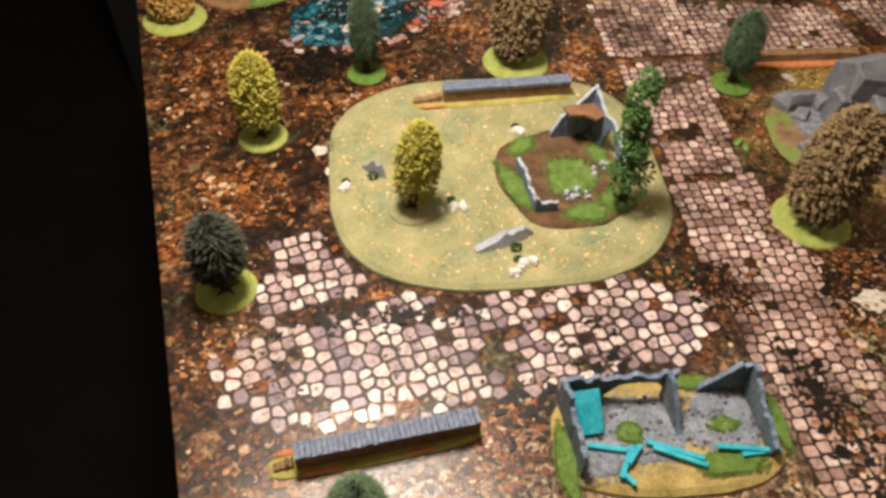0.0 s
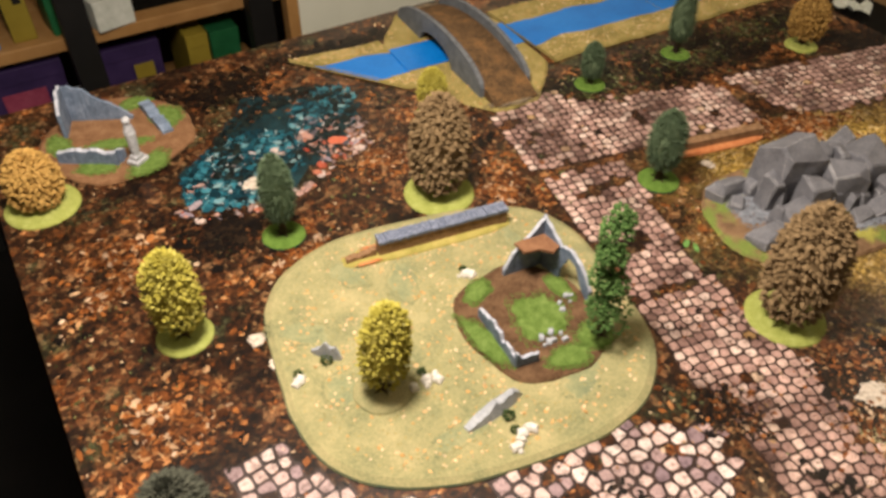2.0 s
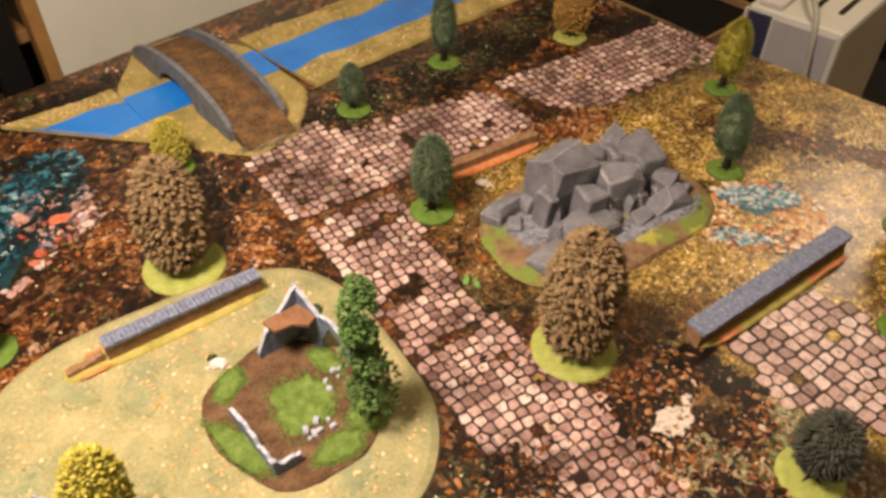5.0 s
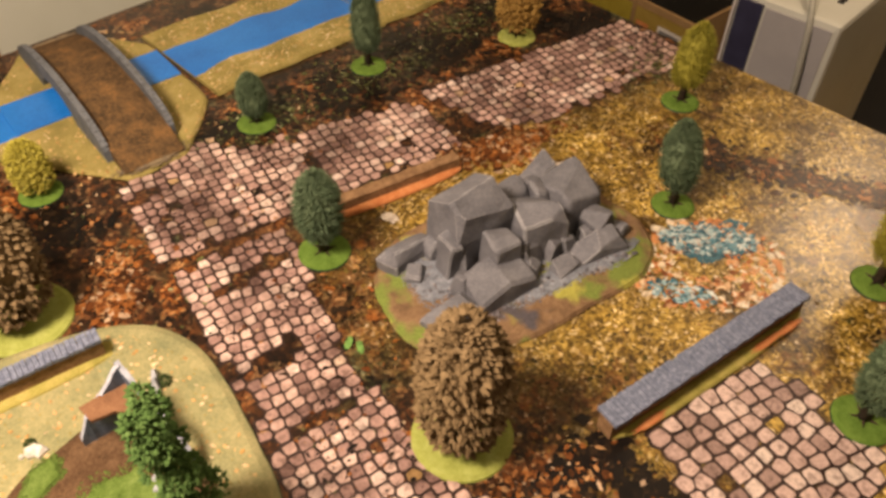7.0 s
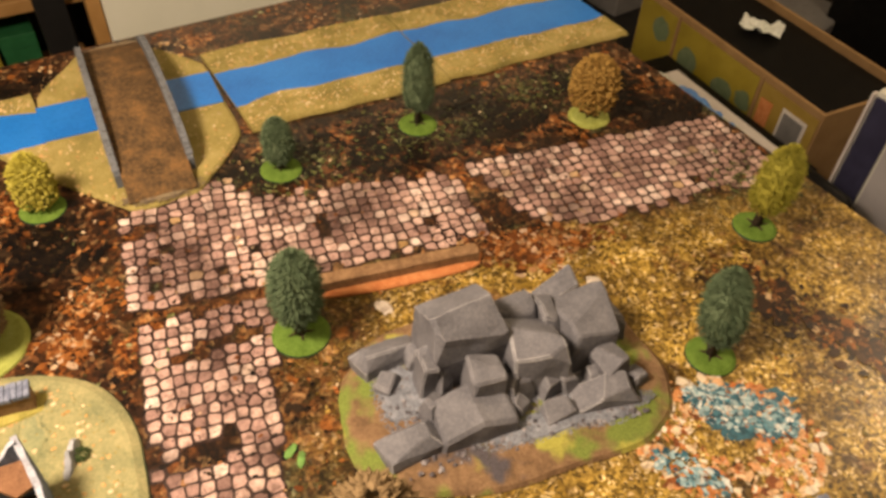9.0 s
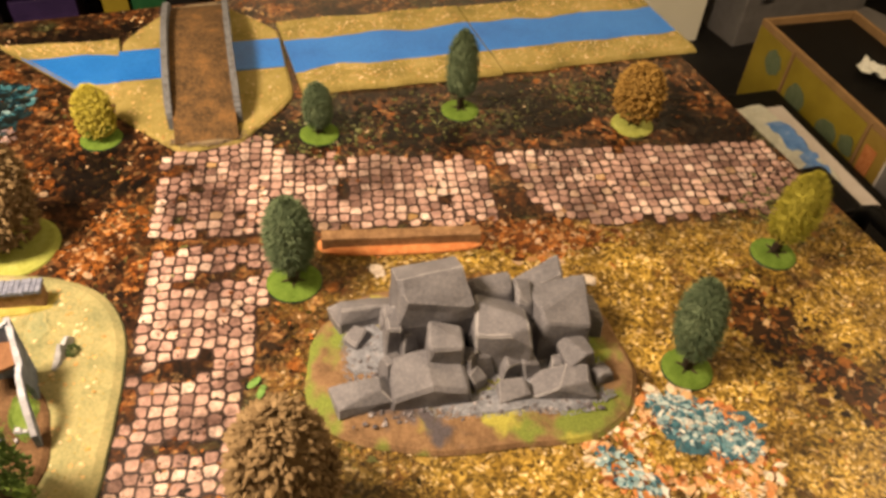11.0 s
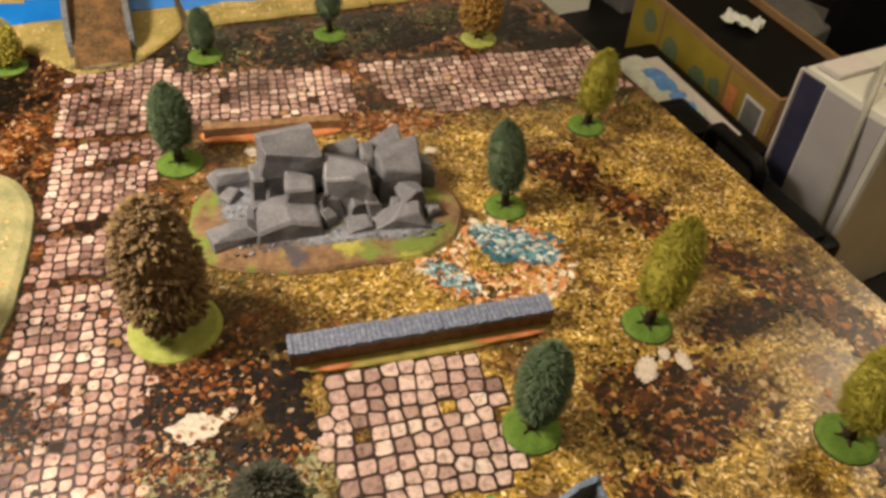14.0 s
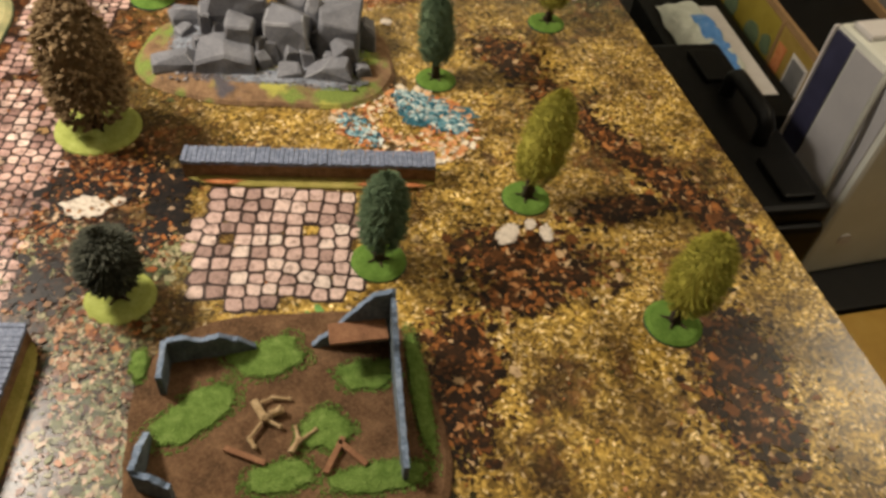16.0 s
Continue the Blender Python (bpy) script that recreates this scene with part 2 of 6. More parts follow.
def make_mat_print():
    k = Nodes("printed_leaf_litter")
    sep = k.t.nodes.new("ShaderNodeSeparateXYZ")
    k.link(k.coord, sep.inputs[0])
    x, y = sep.outputs["X"], sep.outputs["Y"]
    warp = k.t.nodes.new("ShaderNodeTexNoise")
    warp.inputs["Scale"].default_value = 60
    k.link(k.coord, warp.inputs["Vector"])
    add = k.t.nodes.new("ShaderNodeVectorMath")
    add.operation = "MULTIPLY_ADD"
    k.link(warp.outputs["Color"], add.inputs[0])
    add.inputs[1].default_value = (0.012, 0.012, 0)
    k.link(k.coord, add.inputs[2])
    w = add.outputs[0]
    leaf = k.voronoi(95, vec=w)
    fleck = k.voronoi(240, vec=w)
    crumb = k.voronoi(420, vec=w)
    sepc = k.t.nodes.new("ShaderNodeSeparateColor")
    k.link(leaf.outputs["Color"], sepc.inputs[0])
    sepf = k.t.nodes.new("ShaderNodeSeparateColor")
    k.link(fleck.outputs["Color"], sepf.inputs[0])
    sepm = k.t.nodes.new("ShaderNodeSeparateColor")
    k.link(crumb.outputs["Color"], sepm.inputs[0])
    # dark leaf litter
    litter = k.ramp(sepc.outputs[0], [(0.0, (0.004, 0.003, 0.002)), (0.4, (0.016, 0.008, 0.004)), (0.68, (0.06, 0.022, 0.008)), (0.88, (0.2, 0.07, 0.02)), (1.0, (0.36, 0.2, 0.09))])
    litter = k.mix(0.5, litter, k.ramp(sepf.outputs[1], [(0.0, (0.006, 0.005, 0.005)), (0.5, (0.05, 0.022, 0.012)), (0.85, (0.16, 0.06, 0.02)), (1.0, (0.42, 0.26, 0.12))]))
    orange = k.ramp(sepf.outputs[0], [(0.0, (0.03, 0.01, 0.006)), (0.35, (0.17, 0.05, 0.012)), (0.7, (0.36, 0.12, 0.025)), (1.0, (0.6, 0.32, 0.13))])
    green = k.ramp(sepf.outputs[2], [(0.0, (0.008, 0.01, 0.005)), (0.5, (0.035, 0.04, 0.015)), (0.9, (0.11, 0.12, 0.05)), (1.0, (0.25, 0.25, 0.14))])
    gold = k.ramp(sepm.outputs[0], [(0.0, (0.06, 0.036, 0.008)), (0.3, (0.2, 0.13, 0.022)), (0.6, (0.38, 0.25, 0.05)), (0.85, (0.56, 0.4, 0.1)), (1.0, (0.85, 0.68, 0.38))])
    pale = k.ramp(sepf.outputs[0], [(0.0, (0.06, 0.04, 0.03)), (0.4, (0.2, 0.13, 0.09)), (0.75, (0.4, 0.26, 0.14)), (1.0, (0.62, 0.48, 0.3))])
    n1, n2, n3 = k.noise(9, 5, 0.65), k.noise(13, 5, 0.7, w), k.noise(30, 4, 0.7)
    col = k.mix(k.smooth(n2, 0.54, 0.63), litter, orange)
    col = k.mix(k.smooth(k.noise(11, 5, 0.7), 0.5, 0.4), col, k.mix(0.75, col, (0.004, 0.003, 0.003)))
    col = k.mix(k.math("MULTIPLY", k.smooth(k.noise(12, 3), 0.55, 0.7), 0.8), col, green)
    # paler ground by the front
    front = k.math("MULTIPLY", k.smooth(k.math("MULTIPLY_ADD", n1, 0.2, y), 0.47, 0.33), k.smooth(x, 0.62, 0.45))
    col = k.mix(k.math("MULTIPLY", front, k.smooth(n3, 0.3, 0.55)), col, pale)
    # golden grass in the far half of the sheet
    gx = k.smooth(k.math("MULTIPLY_ADD", n1, 0.25, x), 0.74, 0.92)
    slope = k.math("MULTIPLY_ADD", x, 0.209, y)
    gy = k.smooth(k.math("MULTIPLY_ADD", n2, 0.12, slope), 0.95, 0.87)
    gold_zone = k.math("MULTIPLY", gx, gy)
    col = k.mix(gold_zone, col, k.mix(k.smooth(n2, 0.53, 0.62), gold, k.mix(0.25, litter, gold)))
    col = k.mix(k.math("MULTIPLY", gold_zone, 0.85), col, k.mix(1.0, col, k.ramp(k.noise(21, 5, 0.62), [(0.36, (0.22, 0.16, 0.12)), (0.5, (0.85, 0.8, 0.75)), (0.62, (1.4, 1.35, 1.25))]), "MULTIPLY"))
    shade = k.smooth(k.noise(170, 4, 0.75, w), 0.36, 0.58)
    col = k.mix(k.math("MULTIPLY", k.math("MULTIPLY_ADD", shade, -0.85, 0.85), k.math("MULTIPLY_ADD", gold_zone, -0.5, 1.0)), col, (0.004, 0.003, 0.002))
    specks = k.smooth(leaf.outputs["Distance"], 0.16, 0.1)
    rare = k.math("GREATER_THAN", sepc.outputs[1], 0.86)
    col = k.mix(k.math("MULTIPLY", specks, rare), col, (0.62, 0.47, 0.3))
    return k.done(col, 0.3, k.noise(1500, 2), 0.12, 0.0003, spec=0.38)


MAT_PRINT = make_mat_print()
COBBLE = islands("printed_cobbles", [(0.0, (0.3, 0.19, 0.165)), (0.2, (0.46, 0.3, 0.26)), (0.5, (0.62, 0.425, 0.365)), (0.8, (0.78, 0.575, 0.49)), (0.97, (0.82, 0.68, 0.6)), (1.0, (0.5, 0.32, 0.13))], 0.34, drift=0.85)
COBBLE_PALE = islands("printed_paving", [(0.0, (0.26, 0.19, 0.22)), (0.22, (0.46, 0.33, 0.33)), (0.5, (0.74, 0.55, 0.5)), (0.85, (0.86, 0.7, 0.64)), (1.0, (0.88, 0.76, 0.7))], 0.27, drift=0.4, spec=0.8)
COBBLE_JOINT = painted("printed_cobble_joint", (0.008, 0.005, 0.005), (0.028, 0.015, 0.012), (0.07, 0.036, 0.024), 120, 0.4)
PALE_STONE = islands("printed_pale_stones", [(0.0, (0.62, 0.54, 0.44)), (0.5, (0.74, 0.67, 0.56)), (1.0, (0.84, 0.79, 0.7))], 0.4)
POND = islands("printed_pond", [(0.0, (0.003, 0.015, 0.022)), (0.4, (0.008, 0.05, 0.075)), (0.68, (0.02, 0.13, 0.18)), (0.87, (0.06, 0.24, 0.3)), (0.96, (0.3, 0.45, 0.46)), (1.0, (0.7, 0.6, 0.57))], 0.36)
POND_STONE = islands("printed_pond_stones", [(0.0, (0.4, 0.06, 0.03)), (0.12, (0.5, 0.2, 0.12)), (0.35, (0.5, 0.32, 0.27)), (0.6, (0.1, 0.09, 0.1)), (0.8, (0.3, 0.25, 0.3)), (1.0, (0.75, 0.6, 0.5))], 0.45)
POOL = islands("printed_pool", [(0.0, (0.015, 0.06, 0.09)), (0.35, (0.08, 0.26, 0.33)), (0.7, (0.42, 0.6, 0.62)), (1.0, (0.85, 0.86, 0.78))], 0.4)
POOL_STONE = islands("printed_pool_stones", [(0.0, (0.12, 0.04, 0.02)), (0.2, (0.62, 0.2, 0.05)), (0.5, (0.75, 0.38, 0.16)), (0.75, (0.8, 0.6, 0.36)), (1.0, (0.88, 0.82, 0.66))], 0.45)
FIELD = painted("tan_olive_flock", (0.13, 0.155, 0.08), (0.285, 0.27, 0.13), (0.46, 0.39, 0.2), 26, 0.95, 0.8, 0.0008, 500, spec=0.1)
FIELD_GREEN = painted("grey_green_flock", (0.13, 0.16, 0.095), (0.235, 0.25, 0.13), (0.38, 0.35, 0.18), 60, 0.95, 0.8, 0.0008, 500, spec=0.1)
FIELD_RIM = painted("olive_rim", (0.04, 0.13, 0.11), (0.15, 0.17, 0.09), (0.26, 0.24, 0.1), 40, 0.9)
FLAKE = islands("leaf_flakes", [(0.0, (0.55, 0.32, 0.1)), (0.5, (0.72, 0.47, 0.2)), (1.0, (0.85, 0.68, 0.42))], 0.9)
BANK = painted("straw_flock", (0.12, 0.11, 0.035), (0.29, 0.235, 0.075), (0.45, 0.36, 0.15), 24, 0.95, 0.8, 0.0008, 500, spec=0.1)
EARTH = painted("brown_earth_flock", (0.035, 0.022, 0.012), (0.11, 0.062, 0.032), (0.23, 0.14, 0.075), 55, 0.95, 0.9, 0.0012, 600, spec=0.1)
TURF = painted("green_turf", (0.055, 0.1, 0.015), (0.125, 0.2, 0.04), (0.23, 0.32, 0.09), 140, 0.95, 1.0, 0.0018, 700, spec=0.1)
TREE_BASE = painted("tree_base_green", (0.06, 0.11, 0.015), (0.1, 0.18, 0.03), (0.16, 0.26, 0.05), 120, 0.9, 0.8, 0.0006, 900, spec=0.1)
TREE_BASE_LIME = painted("tree_base_lime", (0.2, 0.23, 0.045), (0.3, 0.335, 0.08), (0.4, 0.43, 0.14), 120, 0.9, 0.6, 0.0006, 900, spec=0.1)
TREE_BASE_RIM = painted("tree_base_rim", (0.004, 0.015, 0.01), (0.008, 0.03, 0.018), (0.02, 0.05, 0.03), 120, 0.6)
BARK = painted("bark", (0.015, 0.009, 0.005), (0.04, 0.024, 0.014), (0.08, 0.05, 0.03), 200, 0.9)
FIR = foliage("fir_bristles", (0.03, 0.052, 0.026), (0.085, 0.128, 0.068), (0.19, 0.25, 0.145))
FIR_DARK = foliage("dark_bristles", (0.018, 0.021, 0.015), (0.052, 0.056, 0.04), (0.12, 0.122, 0.09))
YELLOW_LEAF = foliage("yellow_clumps", (0.17, 0.15, 0.018), (0.36, 0.32, 0.045), (0.56, 0.51, 0.13))
OLIVE_LEAF = foliage("olive_bristles", (0.11, 0.105, 0.01), (0.27, 0.25, 0.03), (0.45, 0.41, 0.08))
BROWN_LEAF = foliage("brown_clumps", (0.085, 0.056, 0.026), (0.19, 0.13, 0.064), (0.31, 0.22, 0.115))
ORANGE_LEAF = foliage("ochre_clumps", (0.24, 0.14, 0.03), (0.44, 0.27, 0.07), (0.58, 0.38, 0.12))
RUSSET_LEAF = foliage("russet_clumps", (0.15, 0.08, 0.02), (0.3, 0.18, 0.045), (0.42, 0.27, 0.08))
PINE_LEAF = foliage("pine_needles", (0.03, 0.07, 0.015), (0.075, 0.15, 0.038), (0.15, 0.25, 0.075))
ROCK = painted("grey_painted_rock", (0.085, 0.087, 0.1), (0.14, 0.143, 0.16), (0.225, 0.228, 0.246), 40, 0.75, 0.4, 0.0006, 420)
ROCK_EDGE = painted("drybrushed_edge", (0.18, 0.184, 0.2), (0.32, 0.323, 0.335), (0.5, 0.5, 0.505), 60, 0.8)
GRAVEL = islands("grey_gravel", [(0.0, (0.07, 0.065, 0.075)), (0.5, (0.2, 0.19, 0.21)), (1.0, (0.45, 0.43, 0.44))], 0.85)
RUIN = painted("blue_grey_plaster", (0.06, 0.085, 0.13), (0.13, 0.175, 0.25), (0.3, 0.36, 0.46), 60, 0.85, 0.5, 0.0008, 400)


def mottled(name, a, b, c, d):
    """Patchy flock: brown ground with green and yellow drifts."""
    k = Nodes(name)
    fine = k.noise(700, 3)
    col = k.ramp(k.noise(70, 4), [(0.3, tuple(v * 0.6 for v in a)), (0.7, tuple(v * 1.35 for v in a))])
    col = k.mix(k.smooth(k.noise(17, 3, 0.6), 0.48, 0.58), col, b)
    col = k.mix(k.smooth(k.noise(26, 3, 0.55, k.scaled(1, 1, 1, 0.7)), 0.57, 0.66), col, c)
    col = k.mix(k.smooth(k.noise(20, 3, 0.6, k.scaled(1, 1, 1, 1.9)), 0.6, 0.7), col, d)
    col = k.mix(0.6, col, k.ramp(fine, [(0.3, (0.35, 0.35, 0.3)), (0.6, (1, 1, 1))]), "MULTIPLY")
    return k.done(col, 0.95, fine, 0.9, 0.001, spec=0.1)


BASE_MOTTLED = mottled("mottled_base_flock", (0.25, 0.155, 0.085), (0.2, 0.26, 0.06), (0.42, 0.4, 0.09), (0.1, 0.09, 0.1))
RUIN_EDGE = painted("pale_drybrush", (0.24, 0.27, 0.33), (0.4, 0.43, 0.5), (0.6, 0.62, 0.68), 160, 0.85)
RUIN_DARK = painted("slate_plaster", (0.045, 0.06, 0.075), (0.1, 0.125, 0.145), (0.22, 0.255, 0.28), 60, 0.85, 0.5, 0.0008, 400)
TIMBER = painted("brown_boards", (0.1, 0.045, 0.02), (0.2, 0.095, 0.045), (0.3, 0.16, 0.08), 80, 0.85)
WALL_TOP = painted("blue_grey_cap", (0.06, 0.075, 0.115), (0.13, 0.155, 0.225), (0.34, 0.38, 0.48), 300, 0.7, 0.5, 0.0006, 900)
WALL_SIDE = painted("brown_wall", (0.1, 0.055, 0.025), (0.22, 0.125, 0.06), (0.36, 0.22, 0.11), 110, 0.85, 0.6, 0.0008, 500)
WALL_BASE = painted("wall_base_flock", (0.2, 0.18, 0.035), (0.34, 0.3, 0.07), (0.5, 0.39, 0.13), 60, 0.9)
RUST = painted("orange_earth", (0.34, 0.1, 0.03), (0.5, 0.18, 0.06), (0.62, 0.3, 0.12), 120, 0.9)
WHITE_ROCK = painted("white_rock", (0.45, 0.43, 0.38), (0.62, 0.6, 0.54), (0.8, 0.78, 0.72), 150, 0.8)
GREY_ROCK = painted("pale_grey_rock", (0.22, 0.24, 0.27), (0.34, 0.36, 0.39), (0.48, 0.5, 0.52), 120, 0.8)
TUFT = foliage("dark_tuft", (0.015, 0.03, 0.01), (0.04, 0.065, 0.02), (0.09, 0.12, 0.04))
TEAL = painted("turquoise_paint", (0.01, 0.2, 0.29), (0.025, 0.37, 0.47), (0.13, 0.52, 0.6), 90, 0.6)
ASH = painted("grey_rubble_floor", (0.08, 0.09, 0.11), (0.19, 0.21, 0.245), (0.4, 0.42, 0.46), 110, 0.9, 1.0, 0.0012, 600)
BONE = painted("ochre_bone", (0.2, 0.13, 0.06), (0.34, 0.24, 0.12), (0.48, 0.37, 0.22), 200, 0.8)
STEEL = painted("steel_paint", (0.2, 0.21, 0.23), (0.4, 0.41, 0.43), (0.75, 0.76, 0.78), 160, 0.5)
RIVER = painted("blue_river_paint", (0.0, 0.1, 0.42), (0.005, 0.16, 0.56), (0.015, 0.21, 0.66), 12, 0.35, 0.05, 0.0004, 300, spec=0.5)
ROADWAY = painted("brown_roadway", (0.03, 0.022, 0.014), (0.1, 0.062, 0.03), (0.27, 0.14, 0.05), 45, 0.9, 1.0, 0.001, 300, spec=0.1)
PARAPET = painted("slate_parapet", (0.06, 0.07, 0.08), (0.11, 0.125, 0.14), (0.19, 0.21, 0.23), 60, 0.8, 0.4, 0.0006, 400)
CAPSTONE = islands("grey_capstones", [(0.0, (0.13, 0.145, 0.16)), (0.5, (0.155, 0.17, 0.185)), (1.0, (0.18, 0.195, 0.21))], 0.8)

BLACK = painted("black_paint", (0.003, 0.003, 0.003), (0.006, 0.006, 0.006), (0.012, 0.011, 0.01), 30, 0.6)
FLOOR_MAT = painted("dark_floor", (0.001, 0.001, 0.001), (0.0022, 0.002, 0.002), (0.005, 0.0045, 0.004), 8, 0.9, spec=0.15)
PLASTER = painted("cream_wall_paint", (0.4, 0.36, 0.3), (0.46, 0.42, 0.35), (0.52, 0.48, 0.4), 4, 0.9)
PANEL = painted("white_panel", (0.7, 0.73, 0.62), (0.79, 0.82, 0.7), (0.84, 0.86, 0.77), 5, 0.6, 0.1)
SHELF_WOOD = painted("stained_shelf_wood", (0.26, 0.13, 0.04), (0.37, 0.2, 0.065), (0.46, 0.28, 0.11), 14, 0.6)
WOOD = painted("pine_wood", (0.3, 0.15, 0.045), (0.42, 0.23, 0.075), (0.52, 0.31, 0.12), 14, 0.6)

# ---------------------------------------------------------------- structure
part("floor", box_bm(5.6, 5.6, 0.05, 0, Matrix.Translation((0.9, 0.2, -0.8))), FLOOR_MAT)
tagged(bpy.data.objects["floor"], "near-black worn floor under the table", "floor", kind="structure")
part("ceiling", box_bm(5.6, 5.6, 0.05, 0, Matrix.Translation((0.9, 0.2, 1.7))), PLASTER)
tagged(bpy.data.objects["ceiling"], "cream painted ceiling", "ceiling", kind="structure")
for nm, cx, cy, sx, sy in (("wall_north", 0.9, 2.95, 5.6, 0.1), ("wall_south", 0.9, -2.55, 5.6, 0.1), ("wall_east", 3.65, 0.2, 0.1, 5.4), ("wall_west", -1.85, 0.2, 0.1, 5.4)):
    part(nm, box_bm(sx, sy, 2.45, 0, Matrix.Translation((cx, cy, -0.75))), PLASTER)
    tagged(bpy.data.objects[nm], "cream painted room wall in shade", "wall", kind="structure")

# table and its printed sheet; the sheet's upper face is z = 0
MAT_W, MAT_Y0, MAT_Y1 = 1.222, -0.61, 1.219
table = thing("table", Matrix.Translation((MAT_W / 2, (MAT_Y0 + MAT_Y1) / 2, -0.75)), "black-painted gaming table under the printed sheet", "table")
part("tabletop", box_bm(MAT_W - 0.012, MAT_Y1 - MAT_Y0 - 0.012, 0.03, 0.003, Matrix.Translation((0, 0, 0.718))), BLACK, table)
for sx in (-1, 1):
    for sy in (-1, 1):
        part("leg", box_bm(0.06, 0.06, 0.718, 0.004, Matrix.Translation((sx * 0.5, sy * 0.8, 0))), BLACK, table)
sheet = part("gaming_mat", box_bm(MAT_W, MAT_Y1 - MAT_Y0, 0.002, 0.0008, Matrix.Translation((MAT_W / 2, (MAT_Y0 + MAT_Y1) / 2, -0.002))), MAT_PRINT)
tagged(sheet, "printed autumn leaf-litter gaming mat with cobbled roads on the table", "gaming mat")


# ---------------------------------------------------------------- the print: cobbles, stones, ponds
def inside(poly, x, y):
    odd = False
    for (x0, y0), (x1, y1) in zip(poly, poly[1:] + poly[:1]):
        if (y0 > y) != (y1 > y) and x < x0 + (y - y0) * (x1 - x0) / (y1 - y0):
            odd = not odd
    return odd


def clipped(poly, px, py, nx, ny):
    """The part of a polygon on the near side of the line through (px, py) with normal (nx, ny)."""
    out = []
    for (x0, y0), (x1, y1) in zip(poly, poly[1:] + poly[:1]):
        d0, d1 = (x0 - px) * nx + (y0 - py) * ny, (x1 - px) * nx + (y1 - py) * ny
        if d0 <= 0:
            out.append((x0, y0))
        if d0 * d1 < 0:
            k = d0 / (d0 - d1)
            out.append((x0 + (x1 - x0) * k, y0 + (y1 - y0) * k))
    return out


def cobbles(name, pitch, outlines, seed, gap=0.17, jitter=0.14, turn=0.0, label="", stone=None, holes=(), ragged=1.0, loss=0.02):
    """Flat printed setts: each one the cell round its centre in wavy columns; the dark joints lie just below."""
    rnd = random.Random(seed)
    xs, ys = [p[0] for o in outlines for p in o], [p[1] for o in outlines for p in o]
    cx, cy = (min(xs) + max(xs)) / 2, (min(ys) + max(ys)) / 2
    span = math.hypot(max(xs) - min(xs), max(ys) - min(ys)) / 2 + pitch
    n = int(span / pitch) + 1
    c, s = math.cos(ROAD + turn), math.sin(ROAD + turn)
    seeds = {}
    for i in range(-n, n + 1):
        shift = 0.22 * noise.noise(Vector((i * 0.23, seed, 2))) + rnd.uniform(-0.16, 0.16)
        for j in range(-n, n + 1):
            u = (i + rnd.uniform(-jitter, jitter)) * pitch + 0.3 * pitch * noise.noise(Vector((i * 0.31, j * 0.31, seed)))
            v = (j + shift + rnd.uniform(-jitter, jitter)) * pitch + 0.3 * pitch * noise.noise(Vector((i * 0.3, j * 0.3, seed + 9)))
            seeds[i, j] = (cx + u * c - v * s, cy + u * s + v * c)
    bm, joint = bmesh.new(), bmesh.new()
    for (i, j), (x, y) in seeds.items():
        wx = ragged * (edge_n(x, y, seed) + 0.4 * pitch * rnd.uniform(-1, 1))
        wy = ragged * edge_n(x, y, seed + 5)
        if not any(inside(o, x + wx, y + wy) for o in outlines) or x > 1.212:
            continue
        lost = max([1 - math.hypot((x - hx) / hr, (y - hy) / hs) for hx, hy, hr, hs in holes] + [-1.0])
        if rnd.random() < loss or lost > 0.25 * rnd.random():
            continue
        cell = [(x - pitch, y - pitch), (x + pitch, y - pitch), (x + pitch, y + pitch), (x - pitch, y + pitch)]
        for di in (-1, 0, 1):
            for dj in (-2, -1, 0, 1, 2):
                q = seeds.get((i + di, j + dj))
                if q and (di or dj):
                    cell = clipped(cell, (x + q[0]) / 2, (y + q[1]) / 2, q[0] - x, q[1] - y)
        if len(cell) < 3:
            continue
        mx, my = sum(p[0] for p in cell) / len(cell), sum(p[1] for p in cell) / len(cell)
        zz = 0.0003 + 0.0001 * rnd.random()
        joint.faces.new([joint.verts.new((mx + (px - mx) * 1.16 + rnd.uniform(-1, 1) * 0.0006, my + (py - my) * 1.16 + rnd.uniform(-1, 1) * 0.0006, zz)) for px, py in cell])
        k = 1 - gap * rnd.uniform(0.8, 1.5)
        pts = []
        for (ax, ay), (bx, by) in zip(cell, cell[1:] + cell[:1]):
            if math.hypot(bx - ax, by - ay) < 0.12 * pitch:
                pts.append(((ax + bx) / 2, (ay + by) / 2))
                continue
            for w in (0.16, 0.84):
                pts.append((ax + (bx - ax) * w, ay + (by - ay) * w))
        if len(pts) > 2:
            bm.faces.new([bm.verts.new((mx + (px - mx) * k + rnd.uniform(-1, 1) * 0.03 * pitch, my + (py - my) * k + rnd.uniform(-1, 1) * 0.03 * pitch, 0.0009)) for px, py in pts])
    bm.normal_update()
    r = bmesh.ops.extrude_face_region(bm, geom=bm.faces[:])
    for g in r["geom"]:
        if isinstance(g, bmesh.types.BMVert):
            g.co.z = 0.0012
    tagged(part(name + "_joint", joint, COBBLE_JOINT, sheet, "printed near-black joints"), kind="stuff")
    return tagged(part(name, bm, stone or COBBLE, sheet, label), kind="stuff")


def edge_n(u, v, s):
    return 0.014 * noise.noise(Vector((u * 30, v * 30, s))) + 0.012 * noise.noise(Vector((u * 9, v * 9, s + 4)))


